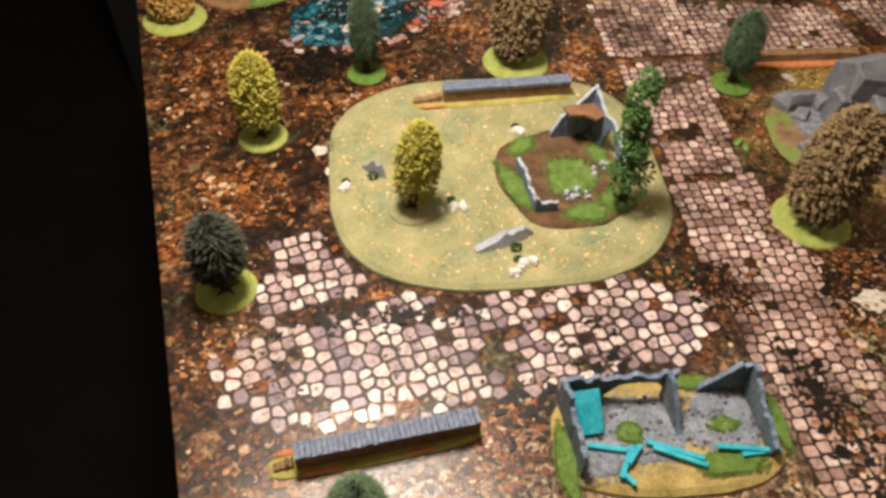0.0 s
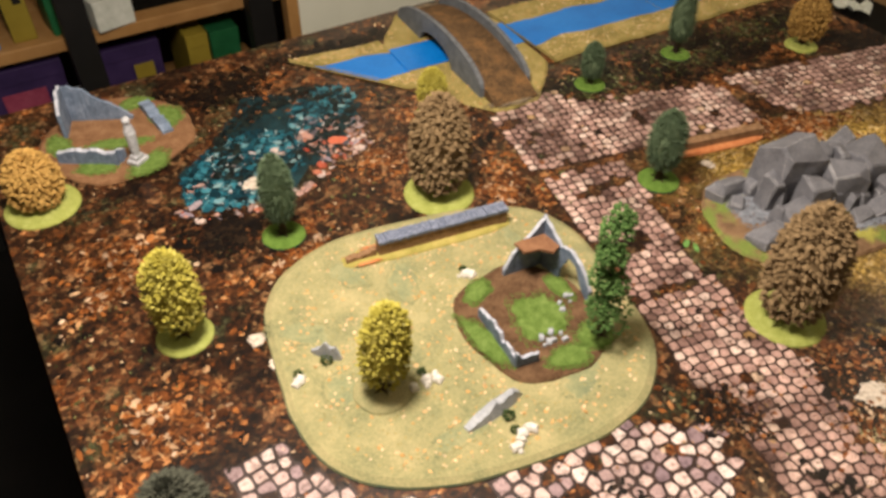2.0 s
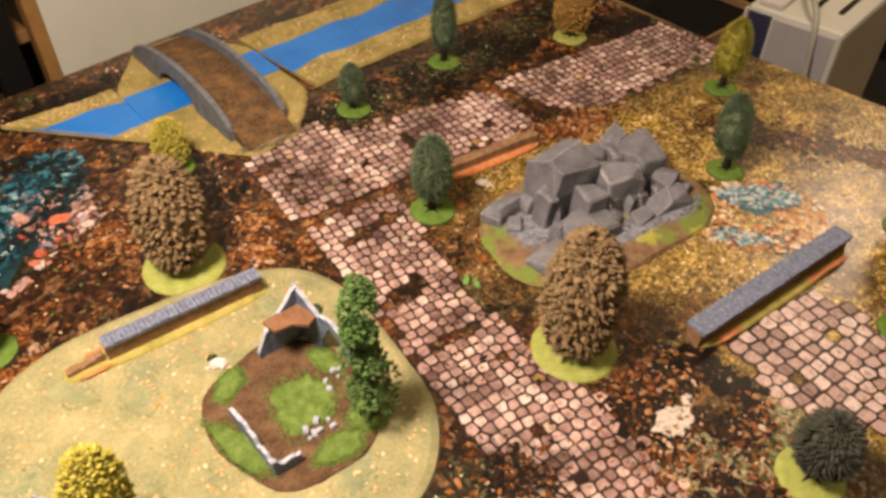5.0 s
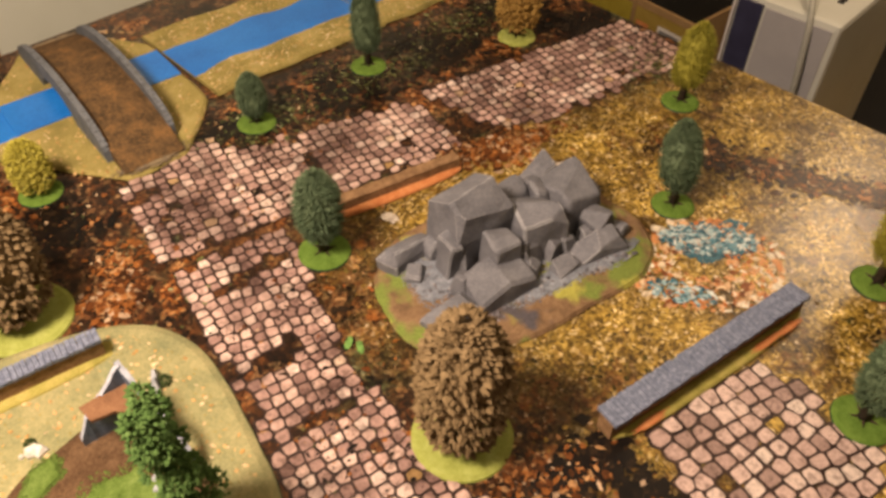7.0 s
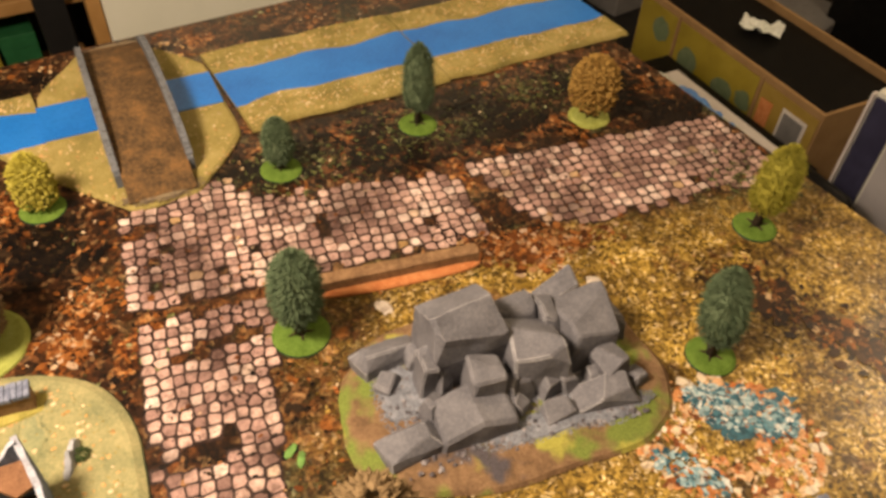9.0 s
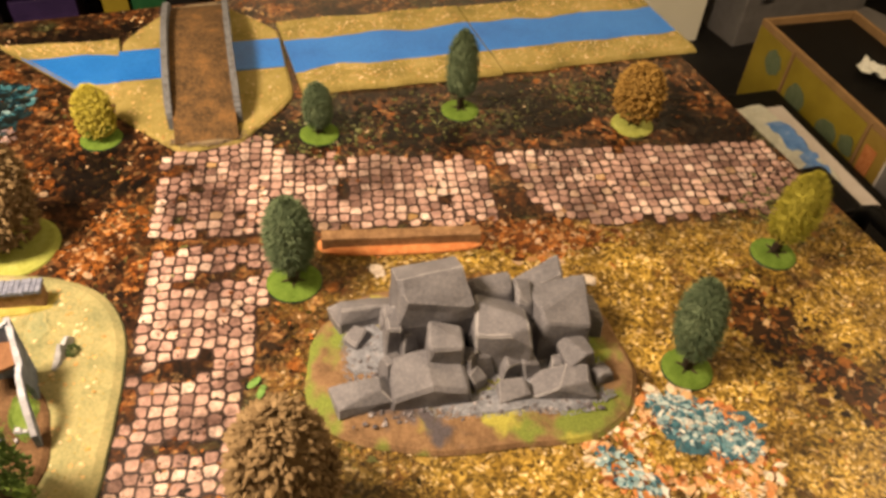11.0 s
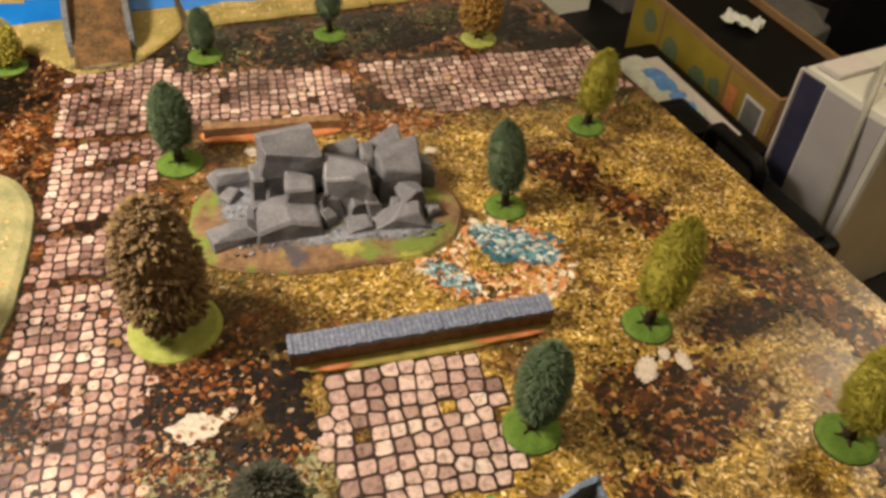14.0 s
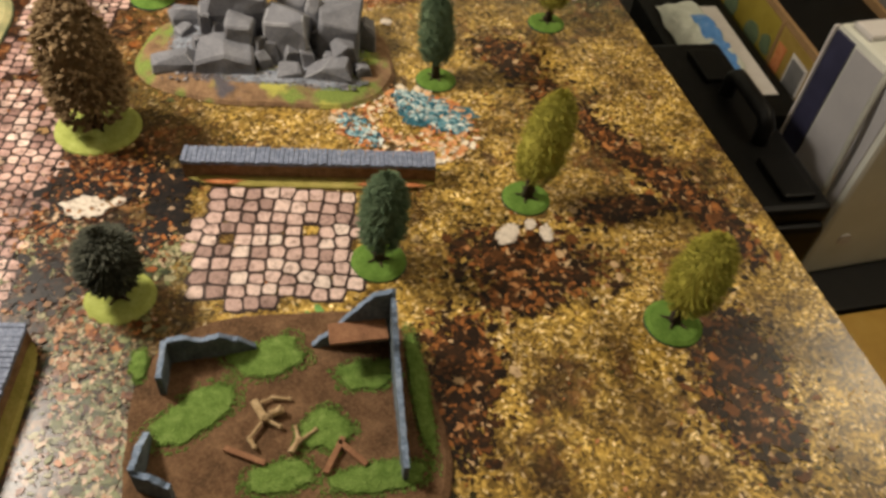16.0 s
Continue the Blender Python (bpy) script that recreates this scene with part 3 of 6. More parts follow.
def printed_blob(name, x, y, rx, ry, seed, material, z=0.0003, turn=0.0, ragged=0.4, label=""):
    bm = blob_bm(rx, ry, 0.0002, seed, 64, ragged, 0.25)
    bm.transform(pose(x, y, z, 0, 0, turn))
    return part(name, bm, material, sheet, label)


def pebbles(name, n, place, size, material, seed, z=0.0009, label=""):
    """Many flat printed flecks of irregular outline, joined."""
    rnd = random.Random(seed)
    bm = bmesh.new()
    for i in range(n):
        p = place(rnd)
        if p is None:
            continue
        s = size[0] * (size[1] / size[0]) ** (rnd.random() ** 2)
        a0, q, m = rnd.uniform(0, 6.28), rnd.uniform(0.3, 0.85), rnd.choice((4, 5, 5, 6))
        zz = z + 0.0004 * rnd.random()
        vs = []
        for j in range(m):
            a = 2 * math.pi * j / m
            r = s * rnd.uniform(0.7, 1.25)
            px, py = r * math.cos(a), r * q * math.sin(a)
            vs.append(bm.verts.new((p[0] + px * math.cos(a0) - py * math.sin(a0), p[1] + px * math.sin(a0) + py * math.cos(a0), zz)))
        bm.faces.new(vs)
    return tagged(part(name, bm, material, sheet, label), kind="stuff")


# the cross road in three lengths, the long road, the broken paving and a small square
cobbles("cobbled_cross_road", 0.0111, [
    [(0.578, 0.885), (0.69, 0.9), (0.7, 0.85), (0.75, 0.838), (0.727, 0.737), (0.662, 0.743), (0.555, 0.77)],
    [(0.756, 0.836), (0.9, 0.801), (0.872, 0.7), (0.735, 0.735)],
    [(0.918, 0.799), (1.058, 0.776), (1.24, 0.735), (1.24, 0.642), (1.158, 0.635), (1.11, 0.644), (0.99, 0.661), (0.92, 0.698)]], 3, ragged=0.55,
    label="printed pinkish grey setts of the cross road", holes=((0.91, 0.74, 0.012, 0.05), (0.59, 0.86, 0.02, 0.012)))
cobbles("cobbled_long_road", 0.0108, [
    [(0.557, 0.748), (0.665, 0.73), (0.66, 0.69), (0.642, 0.655), (0.62, 0.605), (0.606, 0.58), (0.602, 0.49), (0.602, 0.406), (0.588, 0.317), (0.56, 0.2), (0.545, 0.08), (0.45, 0.08), (0.47, 0.28), (0.483, 0.371), (0.509, 0.517), (0.528, 0.58), (0.54, 0.676)]], 4, ragged=0.6, loss=0.03,
    label="printed pinkish setts of the long road", holes=((0.61, 0.7, 0.05, 0.008), (0.57, 0.61, 0.035, 0.012), (0.56, 0.535, 0.03, 0.008)))
cobbles("broken_paving", 0.0128, [
    [(0.105, 0.575), (0.14, 0.58), (0.19, 0.49), (0.24, 0.465), (0.3, 0.45), (0.36, 0.44), (0.42, 0.43), (0.487, 0.4), (0.456, 0.351), (0.413, 0.333), (0.307, 0.338), (0.258, 0.352), (0.2, 0.34), (0.142, 0.345), (0.12, 0.36), (0.074, 0.372), (0.024, 0.442), (0.049, 0.458), (0.09, 0.475), (0.1, 0.534)]], 5,
    gap=0.19, jitter=0.26, turn=0.25, ragged=0.8, loss=0.06, label="printed pale rose paving stones", stone=COBBLE_PALE,
    holes=((0.165, 0.475, 0.034, 0.014), (0.115, 0.475, 0.03, 0.012), (0.255, 0.452, 0.03, 0.012), (0.108, 0.385, 0.018, 0.014), (0.272, 0.385, 0.01, 0.03), (0.178, 0.355, 0.014, 0.012), (0.33, 0.4, 0.012, 0.014)))
COBBLE_SQUARE = islands("printed_square_setts", [(0.0, (0.3, 0.2, 0.17)), (0.3, (0.52, 0.36, 0.31)), (0.7, (0.7, 0.52, 0.45)), (1.0, (0.8, 0.67, 0.58))], 0.4)
cobbles("paved_square", 0.0138, [[(0.728, 0.352), (0.847, 0.332), (0.852, 0.31), (0.842, 0.215), (0.736, 0.217), (0.7, 0.244), (0.706, 0.285)]], 6, gap=0.15, jitter=0.1, ragged=0.5,
    label="printed square of pale setts", stone=COBBLE_SQUARE)


def disc(cx, cy, rx, ry, turn=0.0, ring=0.0):
    def f(r):
        a, k = r.uniform(0, 6.283), math.sqrt(ring + (1 - ring) * r.random())
        x, y = rx * k * math.cos(a), ry * k * math.sin(a)
        c, s = math.cos(turn), math.sin(turn)
        return cx + x * c - y * s, cy + x * s + y * c
    return f


DARK_WATER = islands("printed_dark_water", [(0.0, (0.004, 0.006, 0.006)), (0.6, (0.008, 0.014, 0.014)), (1.0, (0.02, 0.03, 0.025))], 0.4)
RED_STONE = painted("printed_red_rock", (0.3, 0.06, 0.03), (0.5, 0.12, 0.06), (0.62, 0.25, 0.15), 150, 0.4)
POND_DEEP = painted("printed_pond_water", (0.003, 0.006, 0.007), (0.006, 0.02, 0.024), (0.014, 0.055, 0.07), 28, 0.4, 0.1, 0.0003, 300)
printed_blob("pond_print", 0.32, 0.985, 0.135, 0.078, 2.0, POND_DEEP, turn=30, label="printed dark teal pond")
pebbles("pond_ripples", 2100, disc(0.265, 0.95, 0.085, 0.06, 0.5), (0.001, 0.009), POND, 21, label="printed teal and white water flecks")
pebbles("pond_ripples", 700, disc(0.4, 1.025, 0.06, 0.035, 0.6), (0.001, 0.007), POND, 27, label="printed teal water flecks")
pebbles("pond_stone_print", 90, disc(0.27, 0.915, 0.1, 0.05, 0.1, 0.6), (0.003, 0.011), POND_STONE, 22, label="printed red and pink stones round the pond")
pebbles("pond_stone_print", 120, disc(0.385, 0.955, 0.05, 0.05, 0.6, 0.1), (0.003, 0.011), POND_STONE, 28, label="printed pink stones at the pond's end")
pebbles("pond_shade", 900, disc(0.335, 1.0, 0.12, 0.07, 0.5, 0.35), (0.002, 0.008), DARK_WATER, 26, 0.0011, "printed black shade on the pond")
printed_blob("printed_stone", 0.262, 0.915, 0.013, 0.011, 61.0, PALE_STONE, 0.0016, 10, 0.3, "printed pale pink rock in the pond")
printed_blob("printed_stone", 0.383, 0.944, 0.013, 0.008, 62.0, RED_STONE, 0.0016, -20, 0.3, "printed red rock by the pond")
printed_blob("printed_stone", 0.3, 0.95, 0.008, 0.007, 63.0, PALE_STONE, 0.0016, -20, 0.3, "printed pale rock in the pond")
printed_blob("pool_print", 0.945, 0.436, 0.042, 0.028, 5.0, POOL, turn=-40, label="printed pale blue pool")
pebbles("pool_ripples", 420, disc(0.94, 0.437, 0.046, 0.02, -0.85), (0.002, 0.0055), POOL, 23, 0.0015, label="printed blue and white water flecks")
pebbles("pool_ripples", 130, disc(0.867, 0.417, 0.03, 0.013, -1.1), (0.002, 0.005), POOL, 24, 0.0015, label="printed blue water flecks")
pebbles("pool_stone_print", 900, disc(0.912, 0.424, 0.075, 0.058, -0.55, 0.1), (0.0015, 0.007), POOL_STONE, 25, label="printed orange and cream stones round the pool")
for i, (x, y, rx, ry) in enumerate(((0.622, 0.345, 0.019, 0.013), (0.648, 0.348, 0.006, 0.005), (0.972, 0.262, 0.014, 0.009), (0.995, 0.27, 0.007, 0.005), (1.006, 0.258, 0.01, 0.006), (0.745, 0.668, 0.009, 0.006), (0.925, 0.603, 0.007, 0.006), (0.176, 0.69, 0.008, 0.008), (0.18, 0.655, 0.007, 0.006))):
    printed_blob("printed_stone", x, y, rx, ry, i + 31.0, PALE_STONE, 0.0016, 20 * i, 0.3, "printed pale rock")
LEAF_GREEN = islands("printed_green_leaf", [(0.0, (0.16, 0.36, 0.08)), (1.0, (0.3, 0.5, 0.16))], 0.5)
for i, (x, y) in enumerate(((0.62, 0.578), (0.624, 0.568), (0.792, 0.199), (0.802, 0.205))):
    printed_blob("printed_leaf", x, y, 0.007, 0.003, i + 51.0, LEAF_GREEN, 0.0012, 35 + 25 * i, 0.15, "printed bright green leaf")

LITTER_BITS = islands("printed_leaf_bits", [(0.0, (0.04, 0.016, 0.007)), (0.35, (0.18, 0.06, 0.016)), (0.68, (0.42, 0.16, 0.04)), (0.88, (0.5, 0.31, 0.15)), (1.0, (0.72, 0.56, 0.4))], 0.32, drift=0.75)
GOLD_BITS = islands("printed_grass_bits", [(0.0, (0.12, 0.08, 0.012)), (0.25, (0.42, 0.27, 0.055)), (0.6, (0.68, 0.48, 0.17)), (0.88, (0.86, 0.74, 0.48)), (0.96, (0.62, 0.2, 0.05)), (1.0, (0.5, 0.14, 0.04))], 0.32, drift=0.75)
GREEN_BITS = islands("printed_moss_bits", [(0.0, (0.03, 0.04, 0.01)), (0.5, (0.1, 0.11, 0.035)), (0.9, (0.2, 0.22, 0.08)), (1.0, (0.4, 0.44, 0.24))], 0.4)
DARK_BITS = islands("printed_shade_bits", [(0.0, (0.003, 0.002, 0.002)), (0.7, (0.01, 0.006, 0.004)), (1.0, (0.035, 0.02, 0.01))], 0.4)
BROWN_BITS = islands("printed_brown_bits", [(0.0, (0.008, 0.004, 0.002)), (0.55, (0.035, 0.015, 0.005)), (0.8, (0.15, 0.055, 0.013)), (0.93, (0.42, 0.16, 0.038)), (1.0, (0.55, 0.4, 0.22))], 0.36)


def field_noise(x, y, a, b, s):
    return noise.noise(Vector((x * a, y * a, s))) + 0.5 * noise.noise(Vector((x * b, y * b, s + 1)))


def grassy(x, y):
    return x > 0.66 + 0.05 * field_noise(x, y, 9, 25, 70) and y < 0.845 - 0.209 * x + 0.05 * field_noise(x, y, 9, 25, 71)


def litter_spot(r):
    x, y = r.uniform(0.005, 1.215), r.uniform(-0.05, 1.212)
    if grassy(x, y):
        return None
    m = field_noise(x, y, 8, 21, 40.0)
    return (x, y) if r.random() < 0.12 + 3.0 * (m - 0.02) else None


def moss_spot(r):
    x, y = r.uniform(0.005, 1.215), r.uniform(-0.05, 1.212)
    if x > 0.7 and y < 0.7:
        return None
    return (x, y) if r.random() < 4.0 * (field_noise(x, y, 9, 24, 52.0) - 0.18) else None


def gold_spot(r):
    x, y = r.uniform(0.6, 1.215), r.uniform(-0.08, 0.75)
    if not grassy(x, y):
        return None
    return (x, y) if r.random() < 0.3 + 3.2 * field_noise(x, y, 10, 23, 44.0) else None


def olive_spot(r):
    x, y = r.uniform(0.6, 1.215), r.uniform(-0.08, 0.75)
    if not grassy(x, y):
        return None
    return (x, y) if r.random() < 2.2 * (field_noise(x, y, 10, 27, 57.0) - 0.02) else None


def shade_spot(r):
    x, y = r.uniform(0.005, 1.215), r.uniform(-0.05, 1.212)
    m = field_noise(x, y, 9, 23, 48.0)
    if 0.02 < x < 0.49 and 0.34 < y < 0.57:
        return None
    return (x, y) if not grassy(x, y) and r.random() < 3.5 * (m - 0.12) else None


def clouds(spots):
    """A spot drawn from soft-edged clusters (x, y, rx, ry, turn)."""
    def f(r):
        x, y, rx, ry, tn = spots[r.randrange(len(spots))]
        a, b = r.gauss(0, 0.5) * rx, r.gauss(0, 0.5) * ry
        c, s = math.cos(radians(tn)), math.sin(radians(tn))
        px, py = x + a * c - b * s, y + a * s + b * c
        return (px, py) if 0.004 < px < 1.216 else None
    return f


pebbles("shade_print", 7500, shade_spot, (0.0022, 0.009), DARK_BITS, 63, 0.0001, "printed near-black gaps between leaves")
pebbles("litter_print", 15000, litter_spot, (0.001, 0.0058), LITTER_BITS, 61, 0.0005, "printed russet and tan leaf bits")
pebbles("moss_print", 8500, moss_spot, (0.001, 0.004), GREEN_BITS, 64, 0.0005, "printed dull green moss flecks")
pebbles("grass_print", 16000, gold_spot, (0.0006, 0.0027), GOLD_BITS, 62, 0.0005, "printed golden grass flecks")
OLIVE_BITS = islands("printed_olive_bits", [(0.0, (0.015, 0.012, 0.003)), (0.4, (0.05, 0.045, 0.01)), (0.75, (0.14, 0.115, 0.025)), (1.0, (0.3, 0.22, 0.06))], 0.32, drift=0.5)
PALE_BITS = islands("printed_pale_bits", [(0.0, (0.1, 0.1, 0.05)), (0.35, (0.24, 0.24, 0.11)), (0.7, (0.42, 0.38, 0.22)), (1.0, (0.62, 0.4, 0.28))], 0.34)
pebbles("olive_print", 10000, olive_spot, (0.0008, 0.0036), OLIVE_BITS, 75, 0.0006, "printed dark olive grass gaps")
pebbles("pale_print", 2400, clouds(((0.63, 0.2, 0.05, 0.08, 0), (0.645, 0.12, 0.04, 0.08, 0), (0.605, 0.3, 0.03, 0.03, 0), (0.68, 0.285, 0.02, 0.02, 0))), (0.0012, 0.006), PALE_BITS, 76, 0.0006, "printed pale lichen and leaf flecks")
pebbles("pale_print", 2600, clouds(((0.07, 0.3, 0.08, 0.06, 0), (0.18, 0.29, 0.09, 0.04, 0), (0.26, 0.31, 0.05, 0.05, 0), (0.06, 0.45, 0.05, 0.05, 0), (0.12, 0.36, 0.1, 0.02, 0))), (0.0012, 0.0058), LITTER_BITS, 77, 0.0006, "printed tan and orange leaves")
pebbles("moss_print", 700, clouds(((0.63, 0.2, 0.05, 0.08, 0), (0.65, 0.12, 0.04, 0.08, 0), (0.66, 0.27, 0.03, 0.03, 0))), (0.0014, 0.006), GREEN_BITS, 81, 0.0009, "printed moss on the pale ground")
pebbles("leaf_print", 500, clouds(((0.63, 0.2, 0.05, 0.08, 0), (0.65, 0.12, 0.04, 0.08, 0))), (0.0012, 0.005), LITTER_BITS, 82, 0.001, "printed brown leaf bits on the pale ground")
pebbles("leaf_print", 900, clouds(((0.655, 0.36, 0.05, 0.035, 0), (0.63, 0.395, 0.04, 0.02, 0), (0.61, 0.31, 0.03, 0.04, 0), (0.67, 0.29, 0.03, 0.03, 0), (0.62, 0.22, 0.04, 0.05, 0))), (0.001, 0.005), LITTER_BITS, 78, 0.0016, "printed orange and tan leaves in the hollow")
pebbles("shade_print", 900, clouds(((0.66, 0.37, 0.04, 0.02, 0), (0.66, 0.3, 0.03, 0.02, 0), (0.51, 0.27, 0.02, 0.05, 0), (0.49, 0.4, 0.03, 0.03, 0), (0.525, 0.2, 0.03, 0.05, 0))), (0.002, 0.0075), DARK_BITS, 79, 0.0012, "printed black leaf shade along the long road")
pebbles("litter_print", 700, clouds(((0.575, 0.33, 0.04, 0.06, 0), (0.5, 0.4, 0.04, 0.04, 0), (0.525, 0.22, 0.04, 0.06, 0))), (0.001, 0.004), LITTER_BITS, 80, 0.0017, "printed orange leaf bits on the road")
pebbles("shade_print", 4600, clouds(((0.72, 0.89, 0.06, 0.04, -12), (0.85, 0.87, 0.07, 0.05, -12), (1.0, 0.85, 0.07, 0.05, -12), (1.13, 0.86, 0.06, 0.06, -12), (1.17, 0.77, 0.04, 0.03, -12), (0.5, 1.16, 0.12, 0.02, 0), (0.3, 1.13, 0.08, 0.04, 0), (0.2, 0.85, 0.05, 0.04, 0), (0.5, 0.88, 0.04, 0.05, 0))), (0.002, 0.0085), DARK_BITS, 83, 0.0008, "printed black gaps between leaves")
pebbles("moss_print", 1500, clouds(((0.75, 0.88, 0.07, 0.04, -12), (0.9, 0.88, 0.08, 0.05, -12), (1.06, 0.88, 0.07, 0.05, -12), (1.16, 0.64, 0.05, 0.05, 0))), (0.001, 0.004), GREEN_BITS, 84, 0.0011, "printed moss flecks behind the road")
# leaf crumbs and dirt strewn over the setts
def along_roads(r):
    if r.random() < 0.55:
        x, y = r.uniform(0.55, 1.215), 0.0
        y = 0.9 - 0.209 * (x - 0.55) + r.uniform(-0.15, 0.02)
    else:
        x, y = r.uniform(0.46, 0.66), r.uniform(0.1, 0.75)
    return (x, y) if r.random() < 0.25 + 2.2 * field_noise(x, y, 13, 31, 91.0) else None


def over_paving(r):
    x, y = r.uniform(0.02, 0.49), r.uniform(0.33, 0.58)
    return (x, y) if r.random() < 0.15 + 2.0 * field_noise(x, y, 13, 31, 93.0) else None


pebbles("road_dirt_print", 5200, along_roads, (0.0008, 0.0032), DARK_BITS, 91, 0.0014, "printed black dirt on the setts")
pebbles("road_leaf_print", 2200, along_roads, (0.0008, 0.003), LITTER_BITS, 92, 0.0016, "printed brown leaf crumbs on the setts")
pebbles("paving_dirt_print", 1500, over_paving, (0.0009, 0.0038), DARK_BITS, 93, 0.0014, "printed dirt on the paving")
pebbles("paving_leaf_print", 700, over_paving, (0.0008, 0.003), LITTER_BITS, 94, 0.0016, "printed leaf crumbs on the paving")
# dark worn tracks and bare earth in the grass
# the last two clusters paint a shadow on the near right in brown flecks
pebbles("earth_print", 5200, clouds(((1.05, 0.52, 0.045, 0.03, -60), (1.085, 0.43, 0.06, 0.022, -66), (1.118, 0.352, 0.05, 0.018, -60), (1.152, 0.297, 0.045, 0.018, -60), (1.172, 0.235, 0.04, 0.02, -70), (1.086, 0.277, 0.05, 0.014, 5), (1.12, 0.12, 0.03, 0.05, 10), (1.1, 0.06, 0.035, 0.05, 20))), (0.0018, 0.0075), BROWN_BITS, 65, 0.0007, "printed brown worn track, with shadow painted in at the near right")
pebbles("earth_print", 3600, clouds(((0.99, 0.225, 0.06, 0.035, -10), (0.962, 0.235, 0.04, 0.04, 20), (0.965, 0.193, 0.03, 0.015, 0), (0.905, 0.15, 0.025, 0.035, 0), (0.888, 0.1, 0.025, 0.04, 0))), (0.0018, 0.007), BROWN_BITS, 66, 0.0007, "printed bare brown earth")
pebbles("earth_print", 900, clouds(((0.92, 0.665, 0.06, 0.022, -12), (0.875, 0.685, 0.04, 0.018, -12))), (0.0016, 0.006), LITTER_BITS, 67, 0.0009, "printed rust-red leaf drift")
pebbles("hollow_print", 620, clouds(((0.635, 0.378, 0.045, 0.02, 0), (0.605, 0.35, 0.02, 0.03, 0), (0.685, 0.37, 0.03, 0.018, 0), (0.69, 0.33, 0.014, 0.03, 0), (0.6, 0.27, 0.02, 0.04, 0))), (0.003, 0.009), DARK_BITS, 68, 0.0011, "printed black hollow round the pale rock")
pebbles("hollow_print", 170, clouds(((0.16, 0.463, 0.05, 0.014, -10), (0.234, 0.44, 0.05, 0.012, -10), (0.274, 0.33, 0.03, 0.03, 0), (0.36, 0.36, 0.03, 0.04, 0))), (0.003, 0.008), DARK_BITS, 69, 0.0014, "printed dark gaps in the paving")
pebbles("drift_print", 2600, clouds(((0.53, 0.79, 0.035, 0.03, 30), (0.505, 0.76, 0.03, 0.02, 0), (0.25, 0.775, 0.05, 0.014, 10), (0.1, 0.87, 0.05, 0.03, 20), (0.44, 0.88, 0.05, 0.03, 20), (0.9, 0.66, 0.03, 0.025, -12), (0.06, 0.66, 0.05, 0.03, 20), (0.08, 0.62, 0.05, 0.02, 0), (0.07, 0.82, 0.05, 0.012, 30), (0.4, 0.88, 0.04, 0.04, 0))), (0.0016, 0.007), LITTER_BITS, 70, 0.0009, "printed orange leaf drift")


# ---------------------------------------------------------------- trees
def crown_bristles(bm, h, r, n, rnd, blade, width, top=0.0, belly=0.35, droop=0.0, sides=1):
    """Thin blades from the stem to an egg-shaped outline."""
    for i in range(n):
        t = rnd.random() ** 0.85
        a = rnd.uniform(0, 6.283)
        prof = max(0.05, 1 - abs((t - 0.38) / (0.62 if t > 0.38 else 0.5)) ** 2.4) ** 0.55
        rr = r * max(0.06, prof) * rnd.uniform(0.74, 1.06)
        tip = Vector((rr * math.cos(a), rr * math.sin(a), t * h + blade * (0.35 - droop)))
        root = Vector((0.45 * rr * math.cos(a), 0.45 * rr * math.sin(a), t * h - blade * 0.1))
        if t > 0.82 and rnd.random() < 0.6:
            q = math.sqrt(rnd.random()) * 0.72
            tip = Vector((r * q * math.cos(a), r * q * math.sin(a), h * (1.03 - 0.36 * q * q)))
            root = Vector((0.15 * tip.x, 0.15 * tip.y, tip.z - blade * (0.12 + 0.3 * (1 - q))))
        side = Vector((-math.sin(a), math.cos(a), rnd.uniform(-0.4, 0.4))) * width
        mid = (tip * 0.6 + root * 0.4) + Vector((0, 0, blade * 0.12))
        vs = [bm.verts.new(p) for p in (root, mid - side, tip, mid + side)]
        bm.faces.new(vs)


def crown_clumps(bm, h, r, n, rnd, size, belly=0.5, droop=0.6):
    """Small lumps of foam over an egg-shaped outline."""
    for i in range(n):
        t = (i + rnd.random()) / n
        a = i * 2.39996 + rnd.uniform(-0.4, 0.4)
        prof = max(0.05, 1 - abs((t - belly * 0.75) / (1 - belly * 0.75 if t > belly * 0.75 else belly * 1.15)) ** 2.4) ** 0.55
        rr = r * prof * rnd.uniform(0.8, 1.06)
        c = Vector((rr * math.cos(a), rr * math.sin(a), t * h))
        out = Vector((math.cos(a), math.sin(a), 0.5 - droop + 1.2 * max(0, t - 0.75) * 3)).normalized()
        s = size * rnd.uniform(0.6, 1.25)
        side = Vector((-math.sin(a), math.cos(a), rnd.uniform(-0.3, 0.3))).normalized()
        up = out.cross(side).normalized()
        l = [c + out * s * 1.15, c + side * s * 0.7, c + up * s * 0.6, c - side * s * 0.7, c - up * s * 0.6, c - out * s * 0.6]
        vs = [bm.verts.new(p + Vector((rnd.uniform(-1, 1), rnd.uniform(-1, 1), rnd.uniform(-1, 1))) * s * 0.22) for p in l]
        for f in ((0, 1, 2), (0, 2, 3), (0, 3, 4), (0, 4, 1), (5, 2, 1), (5, 3, 2), (5, 4, 3), (5, 1, 4)):
            bm.faces.new([vs[j] for j in f])


def core_bm(h, r, z0, k=0.72):
    bm = bmesh.new()
    bmesh.ops.create_icosphere(bm, subdivisions=2, radius=1, matrix=Matrix.Translation((0, 0, z0 + h * 0.46)) @ Matrix.Diagonal((r * k, r * k, h * 0.46, 1)))
    wobble(bm, r * 0.12, 90)
    return bm


